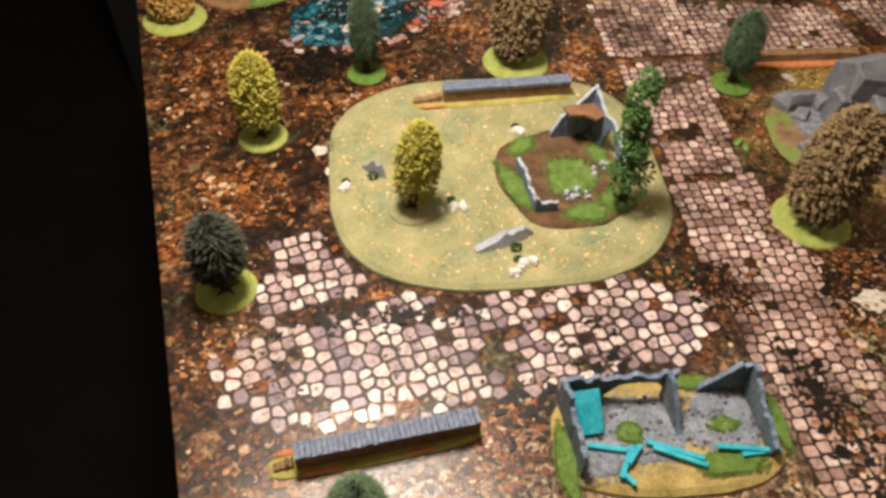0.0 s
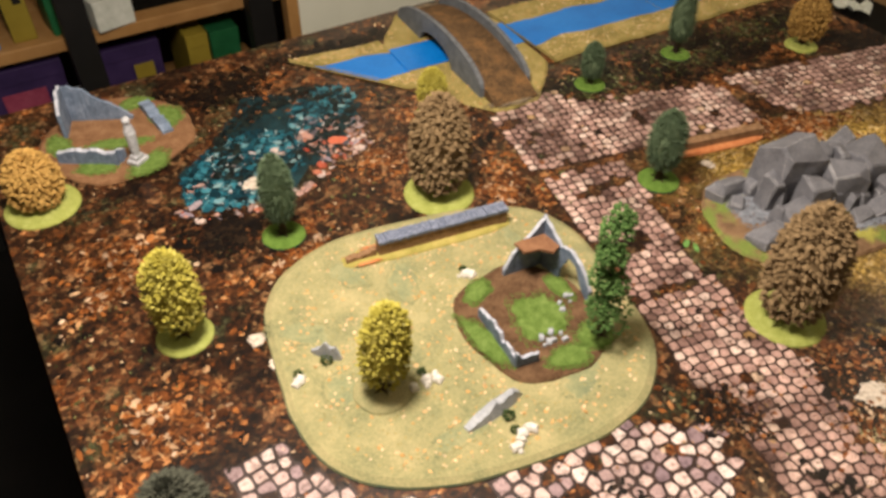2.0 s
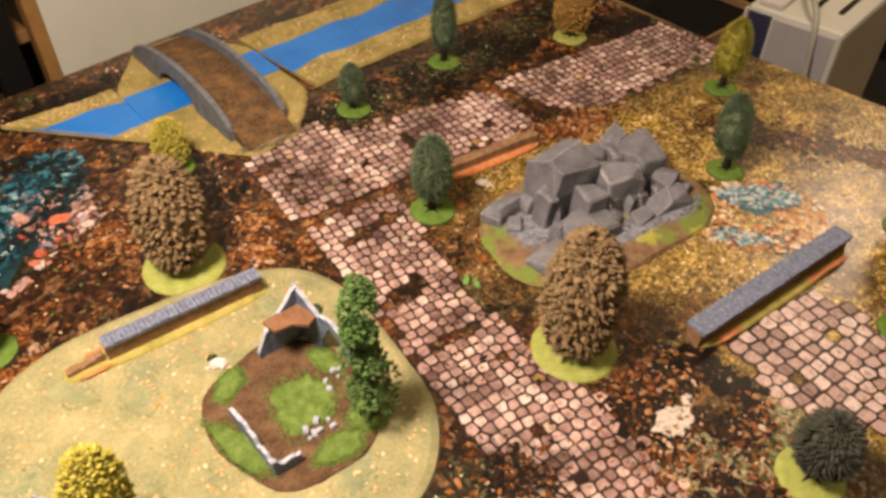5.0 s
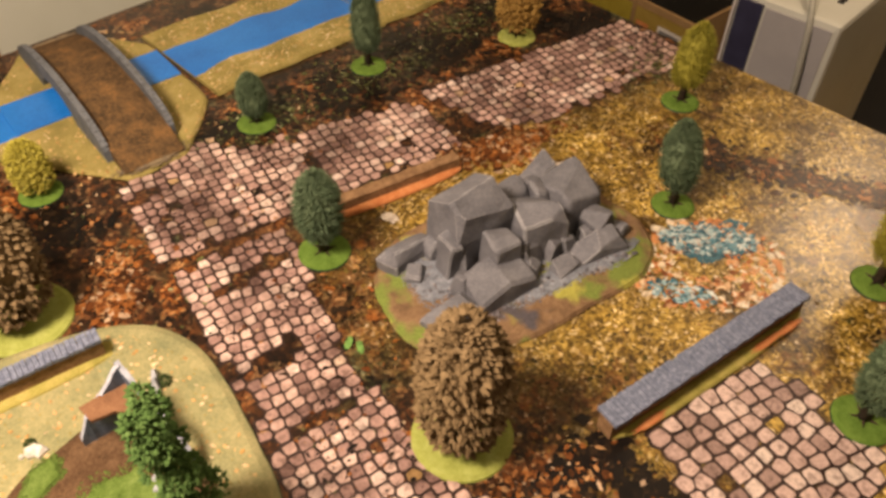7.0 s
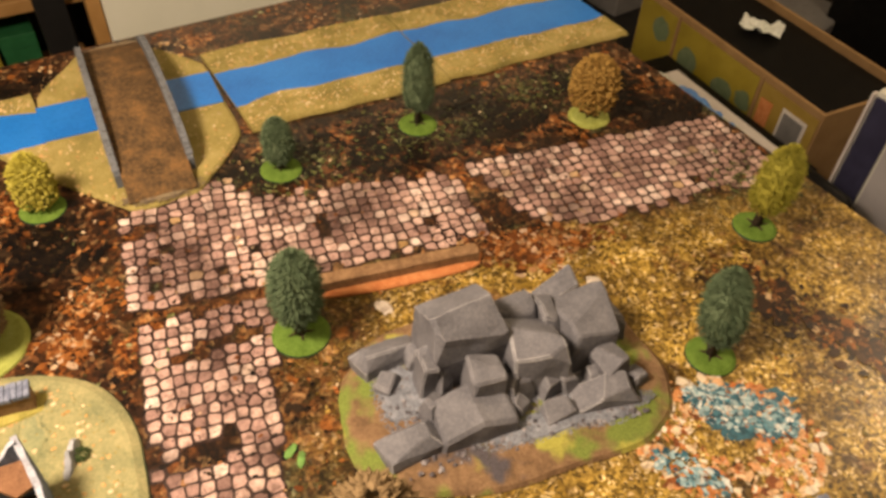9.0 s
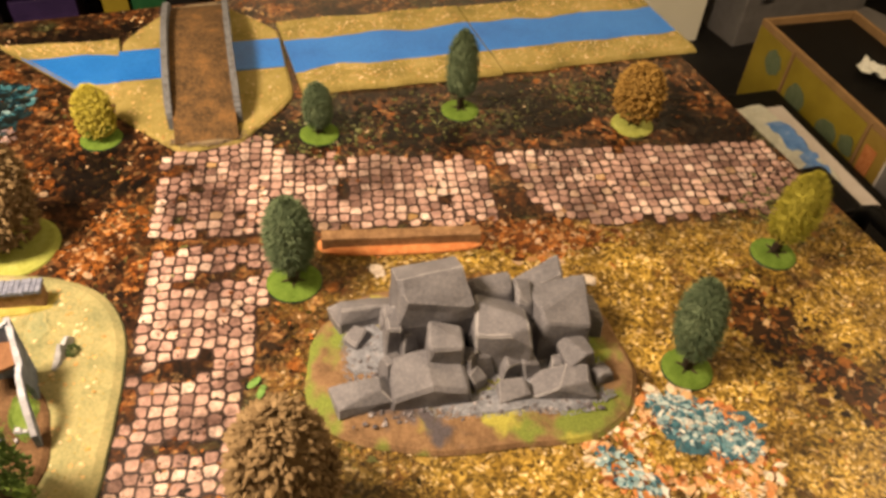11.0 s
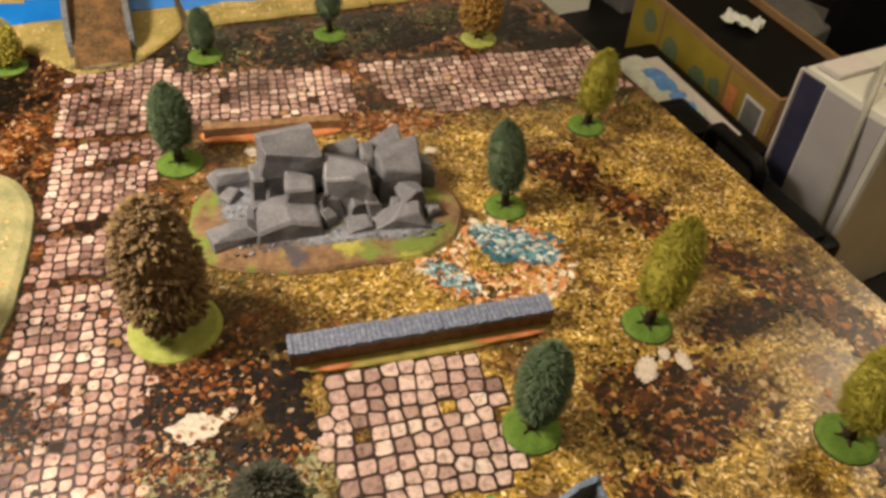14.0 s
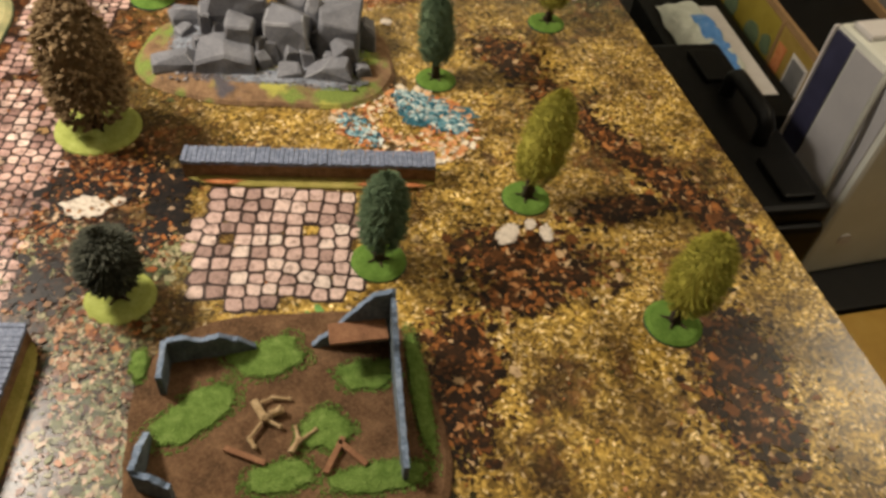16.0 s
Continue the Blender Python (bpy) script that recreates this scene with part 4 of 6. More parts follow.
def tree(x, y, height, width, base_r, style, leaf, base_mat, label, seed, lean=(0, 0), z=0.0, trunk=0.16, category="model tree"):
    rnd = random.Random(seed)
    t = thing("model_tree", Matrix.Translation((x, y, z)), label, category, "model trees on the mat")
    bm = plate_bm(base_r, base_r, 0.0035, 2.0, 36, 0.02, seed, 1.2, 0.0012, 3)
    for f in bm.faces:
        if f.calc_center_median().z < 0.0012:
            f.material_index = 1
    part("base", bm, [base_mat, TREE_BASE_RIM if base_mat == TREE_BASE else base_mat], t)
    z0 = 0.004 + height * trunk
    bm = bmesh.new()
    bmesh.ops.create_cone(bm, cap_ends=True, segments=9, radius1=width * 0.09 + 0.001, radius2=width * 0.03, depth=height * 0.7, matrix=Matrix.Translation((0, 0, 0.003 + height * 0.35)))
    for k in range(5):
        a = k * 1.2566 + seed
        bmesh.ops.create_cone(bm, segments=5, radius1=width * 0.045 + 0.0006, radius2=0.0004, depth=width * 0.3, matrix=Matrix.Translation((math.cos(a) * width * 0.09, math.sin(a) * width * 0.09, 0.0048)) @ Matrix.Rotation(a, 4, "Z") @ Matrix.Rotation(radians(82), 4, "Y"))
    shear = Matrix(((1, 0, lean[0], 0), (0, 1, lean[1], 0), (0, 0, 1, 0), (0, 0, 0, 1)))
    bm.transform(shear)
    part("trunk", bm, BARK, t, smooth=True)
    ch, r = height - z0, width / 2
    if style == "bristle":
        bm = core_bm(ch, r, 0, 0.74)
        crown_bristles(bm, ch * 0.97, r, 3400, rnd, ch * 0.15, 0.0006)
    elif style == "dome":
        bm = core_bm(ch, r, 0, 0.66)
        crown_bristles(bm, ch * 0.95, r, 2400, rnd, ch * 0.22, 0.0009, belly=0.55)
    elif style == "clump":
        bm = core_bm(ch, r, 0, 0.88)
        crown_clumps(bm, ch * 0.97, r, 1500, rnd, r * 0.115)
    elif style == "fine":
        bm = core_bm(ch, r, 0, 0.78)
        crown_clumps(bm, ch * 0.98, r, 900, rnd, r * 0.12, droop=0.2)
        crown_bristles(bm, ch * 0.97, r * 1.02, 700, rnd, ch * 0.12, 0.0006)
    else:
        bm = bmesh.new()
        tiers = 8
        for j in range(tiers):
            tz = ch * (0.02 + 0.9 * j / (tiers - 1))
            tr = r * (1.0 - 0.42 * (j / (tiers - 1)) ** 1.5) * rnd.uniform(0.75, 1.15)
            ox, oy = rnd.uniform(-0.2, 0.2) * r, rnd.uniform(-0.2, 0.2) * r
            for q in range(4 if j < tiers - 1 else 2):
                a = q * 1.5708 + j * 0.8 + rnd.uniform(-0.5, 0.5)
                sub = bmesh.new()
                crown_clumps(sub, ch * 0.13, tr * rnd.uniform(0.4, 0.6), 60, rnd, r * 0.12, droop=0.3)
                merge(bm, sub, Matrix.Translation((ox + math.cos(a) * tr * 0.5, oy + math.sin(a) * tr * 0.5, tz - ch * 0.04 + rnd.uniform(-0.02, 0.02) * ch)))
    bm.transform(shear @ Matrix.Translation((0, 0, z0)))
    part("crown", bm, leaf, t)
    return t


tree(0.256, 0.814, 0.107, 0.0414, 0.024, "bristle", FIR, TREE_BASE, "dark green bristle fir beside the printed pond", 1)
tree(0.671, 0.676, 0.097, 0.0486, 0.025, "bristle", FIR, TREE_BASE, "dark green bristle fir beside the cobbled road", 2)
tree(0.74, 0.885, 0.065, 0.0360, 0.022, "bristle", FIR, TREE_BASE, "short dark green bristle fir beside the river bank", 3, trunk=0.1)
tree(0.903, 0.887, 0.102, 0.0405, 0.022, "bristle", FIR, TREE_BASE, "tall dark green bristle fir beside the river bank", 4)
tree(0.958, 0.489, 0.102, 0.0432, 0.0215, "bristle", FIR, TREE_BASE, "dark green bristle fir beside the printed pool", 5, lean=(-0.05, 0.05))
tree(0.856, 0.248, 0.098, 0.0450, 0.0235, "bristle", FIR, TREE_BASE, "dark green bristle fir beside the paved square", 6, lean=(0.05, 0.0))
tree(0.122, 0.262, 0.092, 0.0468, 0.024, "bristle", FIR, TREE_BASE, "dark green bristle fir before the low wall", 7)
tree(0.654, 0.242, 0.074, 0.0533, 0.027, "dome", FIR_DARK, TREE_BASE_LIME, "blackish green bushy tree on a lime base", 8)
tree(0.057, 0.524, 0.093, 0.0568, 0.0285, "dome", FIR_DARK, TREE_BASE_LIME, "blackish green bushy tree near the mat's edge", 9)
tree(0.12, 0.731, 0.108, 0.0482, 0.027, "fine", YELLOW_LEAF, TREE_BASE_LIME, "yellow-green foliage tree on a lime base", 10)
tree(0.247, 0.574, 0.108, 0.0430, 0.026, "fine", YELLOW_LEAF, FIELD, "yellow-green foliage tree standing on the grass field", 11, z=0.006, lean=(0.08, -0.02))
tree(0.045, 1.0, 0.074, 0.0557, 0.041, "clump", ORANGE_LEAF, TREE_BASE_LIME, "ochre bushy tree on a wide lime base", 12, trunk=0.08)
tree(0.438, 0.79, 0.133, 0.0634, 0.041, "clump", BROWN_LEAF, TREE_BASE_LIME, "large brown autumn tree on a wide lime base", 13, trunk=0.1)
tree(0.626, 0.451, 0.142, 0.0653, 0.039, "clump", BROWN_LEAF, TREE_BASE_LIME, "large brown autumn tree beside the grey rocks", 14, trunk=0.1)
tree(1.084, 0.81, 0.078, 0.0516, 0.024, "fine", RUSSET_LEAF, TREE_BASE_LIME, "brown-olive round tree beside the cross road", 15)
tree(0.518, 0.937, 0.066, 0.0378, 0.022, "fine", YELLOW_LEAF, TREE_BASE, "small yellow-olive tree beside the bridge", 16, trunk=0.1)
tree(1.112, 0.584, 0.096, 0.0450, 0.022, "bristle", OLIVE_LEAF, TREE_BASE, "yellow-olive bristle tree near the mat's edge", 17, lean=(0.12, 0.0))
tree(1.001, 0.303, 0.118, 0.0495, 0.0225, "bristle", OLIVE_LEAF, TREE_BASE, "tall leaning yellow-olive tree on a green base", 18, lean=(0.11, 0.0))
tree(1.078, 0.147, 0.096, 0.0504, 0.024, "bristle", OLIVE_LEAF, TREE_BASE, "yellow-olive round tree on a green base", 19, lean=(0.12, 0.05))


# ---------------------------------------------------------------- terrain pieces
def scatter(name, n, place, size, material, parent, seed, h=0.5, label=""):
    """Many small loose bits with thickness, joined."""
    rnd = random.Random(seed)
    bm = bmesh.new()
    for i in range(n):
        p = place(rnd)
        if p is None:
            continue
        s = rnd.uniform(*size)
        m = pose(p[0], p[1], p[2], rnd.uniform(-25, 25), rnd.uniform(-25, 25), rnd.uniform(0, 360)) @ Matrix.Diagonal((s, s * rnd.uniform(0.6, 1), s * h, 1))
        vs = [bm.verts.new(m @ Vector(c)) for c in ((1, 0, 0), (0.2, 0.9, 0), (-0.9, 0.4, 0), (-0.5, -0.8, 0), (0.5, -0.8, 0), (0.1, 0, 1))]
        for a in range(5):
            bm.faces.new((vs[a], vs[(a + 1) % 5], vs[5]))
    return tagged(part(name, bm, material, parent, label), kind="stuff")


def wall_bm(length, tops, thick, bottoms=None, seed=0, jag=0.0015, n=26, x0=0.0):
    """A ruined wall along +x with a ragged top; its top faces carry the second material."""
    rnd = random.Random(seed)

    def lerp(vals, t):
        k = t * (len(vals) - 1)
        i = min(int(k), len(vals) - 2)
        return vals[i] + (vals[i + 1] - vals[i]) * (k - i)
    bm = bmesh.new()
    cols = []
    step = 0
    for i in range(n + 1):
        t = i / n
        if i % 2 == 0:
            step = rnd.uniform(-jag, jag)
        top = max(0.0015, lerp(tops, t) + step + rnd.uniform(-jag, jag) * 0.4)
        bot = lerp(bottoms, t) if bottoms else 0.0
        bot = min(bot, top - 0.001)
        x = x0 + t * length
        w = thick / 2 + rnd.uniform(-0.0003, 0.0003)
        cols.append([bm.verts.new(p) for p in ((x, -w, bot), (x, -w, top), (x, w, top), (x, w, bot))])
    for a, b in zip(cols, cols[1:]):
        for j in range(4):
            f = bm.faces.new((a[j], b[j], b[(j + 1) % 4], a[(j + 1) % 4]))
            if j == 1:
                f.material_index = 1
    f = bm.faces.new(cols[0])
    f = bm.faces.new(list(reversed(cols[-1])))
    # narrow pale band where paint was brushed along the broken edge
    bmesh.ops.recalc_face_normals(bm, faces=bm.faces)
    return bm


def ruin_wall(parent, name, x0, y0, x1, y1, tops, thick, mats, z=0.0, bottoms=None, seed=0, jag=0.0015, label=""):
    d = math.hypot(x1 - x0, y1 - y0)
    bm = wall_bm(d, tops, thick, bottoms, seed, jag, max(8, int(d / 0.003)))
    bm.transform(pose(x0, y0, z, 0, 0, math.degrees(math.atan2(y1 - y0, x1 - x0))))
    return part(name, bm, mats, parent, label)


def patch(parent, x, y, z, rx, ry, seed, material, turn=0.0, h=0.0012, name="turf_patch"):
    """A flock patch: a low ragged mound and a fringe of grains."""
    bm = blob_bm(rx * 0.93, ry * 0.93, h * 0.7, seed, 48, 0.3, 0.12)
    rnd = random.Random(seed)
    for i in range(700):
        a, k = rnd.uniform(0, 6.283), 0.8 + 0.42 * rnd.random() ** 1.4
        c, s = math.cos(a), math.sin(a)
        r = 1 + 0.35 * noise.noise(Vector((c * 1.6 + seed * 3.1, s * 1.6, seed)))
        p = Vector((c * r * rx * k, s * r * ry * k, h * 0.5 if k < 0.95 else 0.0))
        g = min(0.0011, 0.12 * min(rx, ry)) * rnd.uniform(0.4, 1.3)
        vs = [bm.verts.new(p + Vector(q) * g) for q in ((1, 0, 0), (-0.5, 0.9, 0), (-0.5, -0.9, 0), (rnd.uniform(-0.4, 0.4), rnd.uniform(-0.4, 0.4), 0.6))]
        for f in ((0, 1, 3), (1, 2, 3), (2, 0, 3)):
            bm.faces.new([vs[j] for j in f])
    bm.transform(pose(x, y, z, 0, 0, turn))
    return part(name, bm, material, parent)


# grass field
field = thing("grass_field", pose(0.347, 0.608, 0.001, 0, 0, -10), "tan-olive flocked field plate with rounded corners on the mat", "terrain plate")
bm = plate_bm(0.176, 0.162, 0.005, 3.0, 120, 0.03, 3.0, 1.3, 0.0, 7)
for f in bm.faces:
    if f.calc_center_median().z < 0.0035:
        f.material_index = 1
part("plate", bm, [FIELD, FIELD_RIM], field)
FZ = 0.006


def in_field(r):
    a, k = r.uniform(0, 6.283), math.sqrt(r.random()) * 0.95
    c, s = math.cos(a), math.sin(a)
    q = (abs(c) ** 3 + abs(s) ** 3) ** (-1 / 3)
    return c * q * k * 0.172, s * q * k * 0.158, 0.005


for i, (x, y, rx, ry) in enumerate(((-0.12, -0.04, 0.03, 0.022), (-0.04, -0.115, 0.045, 0.014), (0.08, -0.1, 0.035, 0.02), (-0.14, 0.04, 0.018, 0.03), (-0.03, 0.07, 0.035, 0.018), (0.1, 0.09, 0.025, 0.012), (-0.08, 0.1, 0.03, 0.015))):
    patch(field, x, y, 0.0046, rx, ry, i + 0.7, FIELD_GREEN, 20 * i, 0.0005, "flock_patch")
scatter("leaf_flakes", 900, in_field, (0.0011, 0.003), FLAKE, field, 71, 0.3, "pale orange leaf flakes")
scatter("pale_flock", 1200, in_field, (0.0006, 0.0014), BANK, field, 72, 0.4, "straw flock grains")


def rock_clump(x, y, n, spread, size, seed, mats, label, z=FZ, tuft=True, long=1.0, turn=0.0, category="model rocks"):
    rnd = random.Random(seed)
    t = thing("rock_cluster", pose(x, y, z, 0, 0, turn), label, category, "loose rocks on the field")
    for i in range(n):
        s = size * rnd.uniform(0.5, 1.25)
        bm = stone_bm(s * long, s * 0.9, s * 0.75, seed * 17 + i, s * 0.05, 14, 0.6, 0)
        bm.transform(pose(rnd.uniform(-1, 1) * spread, rnd.uniform(-0.4, 0.4) * spread, -0.0006, 0, 0, rnd.uniform(0, 360)))
        part("rock", bm, mats, t)
    if tuft:
        bm = bmesh.new()
        crown_clumps(bm, size * 0.55, size * 0.5, 60, rnd, size * 0.16)
        bm.transform(Matrix.Translation((spread * 0.1, spread * 0.4 + size * 0.7, 0)))
        part("grass_tuft", bm, TUFT, t, "dark green tuft")
    return t


rock_clump(0.285, 0.562, 11, 0.013, 0.0075, 1, WHITE_ROCK, "small white rocks with a dark green tuft on the field")
rock_clump(0.387, 0.657, 6, 0.007, 0.0075, 2, WHITE_ROCK, "pair of white rocks with a dark tuft on the field", turn=-15)
rock_clump(0.19, 0.62, 4, 0.006, 0.008, 3, WHITE_ROCK, "white rocks with a dark tuft at the field's edge")
rock_clump(0.325, 0.468, 11, 0.016, 0.0075, 4, WHITE_ROCK, "row of small white rocks with dark tuft on the field", turn=20)


def slab_rock(x, y, length, h, turn, seed, label):
    t = thing("standing_rock", pose(x, y, FZ, 0, 0, turn), label, "model rock", "grey slabs on the field")
    bm = wall_bm(length, [0.002, h * 0.35, h * 0.6, h, h * 0.7, h * 0.85, 0.003], length * 0.14, None, seed, 0.0012, 18, -length / 2)
    for v in bm.verts:
        v.co.y *= max(0.25, 1.5 - v.co.z / h) * (1.1 - (2 * v.co.x / length) ** 2 * 0.6)
    part("slab", bm, [GREY_ROCK, GREY_ROCK], t)
    bm = bmesh.new()
    crown_clumps(bm, 0.006, 0.005, 60, random.Random(seed), 0.0016)
    bm.transform(Matrix.Translation((length * 0.1, -length * 0.2, 0)))
    part("grass_tuft", bm, TUFT, t, "dark green tuft")


slab_rock(0.318, 0.505, 0.062, 0.014, 8, 5, "long pale grey slab with a dark tuft on the field")
slab_rock(0.222, 0.635, 0.03, 0.018, -50, 6, "pointed pale grey slab on the field")
slab_rock(0.482, 0.645, 0.032, 0.012, 65, 7, "small pale grey slab behind the ruin")

# corner ruin on its own base, standing on the field
R1 = [RUIN, RUIN_EDGE]
ruin = thing("corner_ruin", Matrix.Translation((0, 0, FZ)), "broken blue-grey corner ruin on a brown and green base", "model ruin")
bm = plate_bm(0.066, 0.074, 0.004, 2.4, 64, 0.06, 8.0, 1.0, 0.0, 5)
bm.transform(pose(0.407, 0.573, 0, 0, 0, 6))
part("base", bm, EARTH, ruin)
for x, y, rx, ry, s, tn in ((0.415, 0.57, 0.028, 0.027, 1.2, 0), (0.354, 0.57, 0.01, 0.034, 2.2, 8), (0.41, 0.516, 0.022, 0.012, 3.1, -10), (0.383, 0.628, 0.017, 0.01, 4.4, 20), (0.446, 0.524, 0.018, 0.016, 5.2, 0), (0.457, 0.59, 0.009, 0.018, 6.4, 0)):
    patch(ruin, x, y, 0.0042, rx, ry, s, TURF, tn)
ruin_wall(ruin, "back_wall", 0.418, 0.634, 0.462, 0.63, [0.008, 0.03, 0.042, 0.052, 0.062], 0.004, R1, 0.003, None, 11, 0.0025)
ruin_wall(ruin, "side_wall", 0.462, 0.632, 0.465, 0.603, [0.063, 0.056, 0.046, 0.042], 0.004, R1, 0.003, None, 12, 0.0025)
ruin_wall(ruin, "window_arch", 0.465, 0.603, 0.468, 0.56, [0.043, 0.046, 0.04, 0.03, 0.016], 0.004, R1, 0.003, [0.012, 0.036, 0.032, 0.01, 0.0], 13)
bm = bmesh.new()
vs = [bm.verts.new(p) for p in ((0.427, 0.632, 0.042), (0.461, 0.631, 0.042), (0.464, 0.606, 0.042), (0.452, 0.602, 0.042), (0.444, 0.612, 0.042), (0.428, 0.616, 0.042))]
f = bm.faces.new(vs)
r = bmesh.ops.extrude_face_region(bm, geom=[f])
for g in r["geom"]:
    if isinstance(g, bmesh.types.BMVert):
        g.co.z += 0.003
part("upper_floor", bm, TIMBER, ruin, "broken brown board floor")
ruin_wall(ruin, "low_wall", 0.367, 0.6, 0.361, 0.533, [0.014, 0.016, 0.02, 0.013, 0.012, 0.016], 0.0035, R1, 0.003, None, 14, 0.003)
ruin_wall(ruin, "low_wall", 0.3595, 0.5325, 0.382, 0.528, [0.018, 0.013, 0.015, 0.01], 0.0035, R1, 0.003, None, 15, 0.003)
rnd = random.Random(5)
for i in range(14):
    s = rnd.uniform(0.0025, 0.0055)
    cx, cy = ((0.408, 0.541), (0.448, 0.572))[i % 3 == 0]
    bm = stone_bm(s * 1.4, s, s, 200 + i, s * 0.06, 12, 0.8, 1)
    bm.transform(pose(cx + rnd.uniform(-0.012, 0.012), cy + rnd.uniform(-0.008, 0.008), 0.004, 0, 0, rnd.uniform(0, 360)))
    part("rubble", bm, [GREY_ROCK, RUIN_EDGE], ruin)
tree(0.449, 0.52, 0.152, 0.042, 0.012, "pine", PINE_LEAF, TURF, "tall slender green pine at the edge of the ruin", 20, z=FZ + 0.004, lean=(-0.03, 0.03), trunk=0.12)

# ruin with a statue
RED_EARTH = painted("reddish_earth_flock", (0.09, 0.045, 0.02), (0.2, 0.105, 0.05), (0.32, 0.19, 0.1), 55, 0.95, 0.9, 0.0012, 600, spec=0.1)
court = thing("statue_ruin", Matrix.Translation((0, 0, 0.001)), "ruined grey courtyard on a brown and green base", "model ruin")
bm = plate_bm(0.09, 0.088, 0.004, 2.3, 64, 0.09, 15.0, 1.0, 0.0, 5)
bm.transform(pose(0.152, 1.088, 0, 0, 0, 20))
part("base", bm, RED_EARTH, court)
for x, y, rx, ry, s, tn in ((0.17, 1.01, 0.026, 0.016, 1.7, 30), (0.115, 1.035, 0.022, 0.014, 2.6, -30), (0.218, 1.1, 0.018, 0.022, 3.6, 0), (0.15, 1.07, 0.034, 0.01, 4.9, -20), (0.085, 1.1, 0.014, 0.026, 5.7, 0), (0.19, 1.15, 0.02, 0.012, 7.0, 0)):
    patch(court, x, y, 0.0042, rx, ry, s, TURF, tn)
ruin_wall(court, "back_wall", 0.112, 1.152, 0.18, 1.118, [0.05, 0.048, 0.032, 0.02, 0.006], 0.004, [RUIN, RUIN], 0.003, None, 21)
ruin_wall(court, "side_wall", 0.11, 1.154, 0.097, 1.115, [0.05, 0.052, 0.034], 0.004, [RUIN, RUIN_EDGE], 0.003, None, 22)
ruin_wall(court, "low_wall", 0.08, 1.068, 0.14, 1.028, [0.012, 0.02, 0.018, 0.021, 0.017, 0.019], 0.007, [RUIN, RUIN_EDGE], 0.003, None, 23, 0.002)
ruin_wall(court, "low_wall", 0.141, 1.03, 0.148, 1.042, [0.018, 0.012], 0.007, [RUIN, RUIN_EDGE], 0.003, None, 24, 0.002)
ruin_wall(court, "fallen_wall", 0.2, 1.135, 0.208, 1.062, [0.01, 0.012, 0.007, 0.009, 0.006], 0.014, [RUIN, RUIN], 0.003, None, 25, 0.003)
bm = bmesh.new()
add_box(bm, Matrix.Translation((0, 0, 0)), 0.02, 0.016, 0.006, 0.001)
add_box(bm, Matrix.Translation((0, 0, 0.006)), 0.013, 0.011, 0.005, 0.001)
for z, r0, r1, d in ((0.026, 0.0048, 0.0066, 0.032), (0.047, 0.0068, 0.0045, 0.012)):
    bmesh.ops.create_cone(bm, cap_ends=True, segments=12, radius1=r0, radius2=r1, depth=d, matrix=Matrix.Translation((0, 0, z)))
bmesh.ops.create_icosphere(bm, subdivisions=2, radius=0.0052, matrix=Matrix.Translation((0, 0, 0.058)))
wobble(bm, 0.0008, 160)
statue = part("statue", bm, STEEL, None)
statue.matrix_world = pose(0.159, 1.02, 0.0055, 0, 0, 35)
tagged(statue, "small pale grey stone statue on a stepped plinth", "statue")

# ruined house with turquoise beams
T2 = [RUIN_DARK, RUIN]
STRAW_RIM = painted("straw_and_earth_rim", (0.16, 0.12, 0.04), (0.36, 0.27, 0.09), (0.55, 0.42, 0.17), 40, 0.95, 0.8, 0.0008, 500, spec=0.1)
house = thing("ruined_house", pose(0.372, 0.278, 0.001, 0, 0, -12), "roofless slate-grey ruin with turquoise beams on an oval base", "model ruin")
part("base", plate_bm(0.092, 0.053, 0.005, 2.8, 72, 0.04, 23.0, 1.2, 0.0, 5), STRAW_RIM, house)
for x, y, rx, ry, s, m in ((-0.02, 0.004, 0.05, 0.03, 1.3, ASH), (0.05, 0.006, 0.035, 0.03, 2.3, ASH), (-0.06, -0.01, 0.025, 0.028, 2.9, ASH)):
    patch(house, x, y, 0.005, rx, ry, s, m, 0, 0.0012, "rubble_floor")
for x, y, rx, ry, s in ((-0.085, -0.02, 0.008, 0.03, 3.3), (0.04, -0.03, 0.026, 0.01, 4.3), (0.045, 0.002, 0.012, 0.007, 5.3), (-0.03, 0.0, 0.01, 0.009, 6.3), (0.09, 0.0, 0.006, 0.022, 7.3), (-0.06, 0.032, 0.012, 0.008, 8.3), (0.03, 0.042, 0.016, 0.006, 9.3)):
    patch(house, x, y, 0.0064, rx, ry, s, TURF, 0, 0.0012)
ruin_wall(house, "left_wall", -0.08, 0.035, -0.075, -0.032, [0.034, 0.036, 0.028, 0.029, 0.02], 0.004, T2, 0.004, None, 31, 0.003)
ruin_wall(house, "back_wall", -0.08, 0.035, 0.012, 0.035, [0.032, 0.029, 0.031, 0.027, 0.031, 0.028, 0.034], 0.004, T2, 0.004, [0.0, 0.0, 0.0, 0.02, 0.022, 0.02, 0.0], 32, 0.003)
ruin_wall(house, "partition", 0.004, 0.033, 0.008, -0.008, [0.034, 0.03, 0.022, 0.010, 0.003], 0.004, T2, 0.004, None, 33, 0.003)
ruin_wall(house, "back_wall", 0.034, 0.035, 0.072, 0.035, [0.005, 0.016, 0.025, 0.035, 0.036], 0.004, T2, 0.004, None, 34, 0.003)
ruin_wall(house, "right_wall", 0.073, 0.036, 0.074, -0.028, [0.036, 0.032, 0.025, 0.019, 0.013], 0.004, T2, 0.004, None, 35, 0.003)
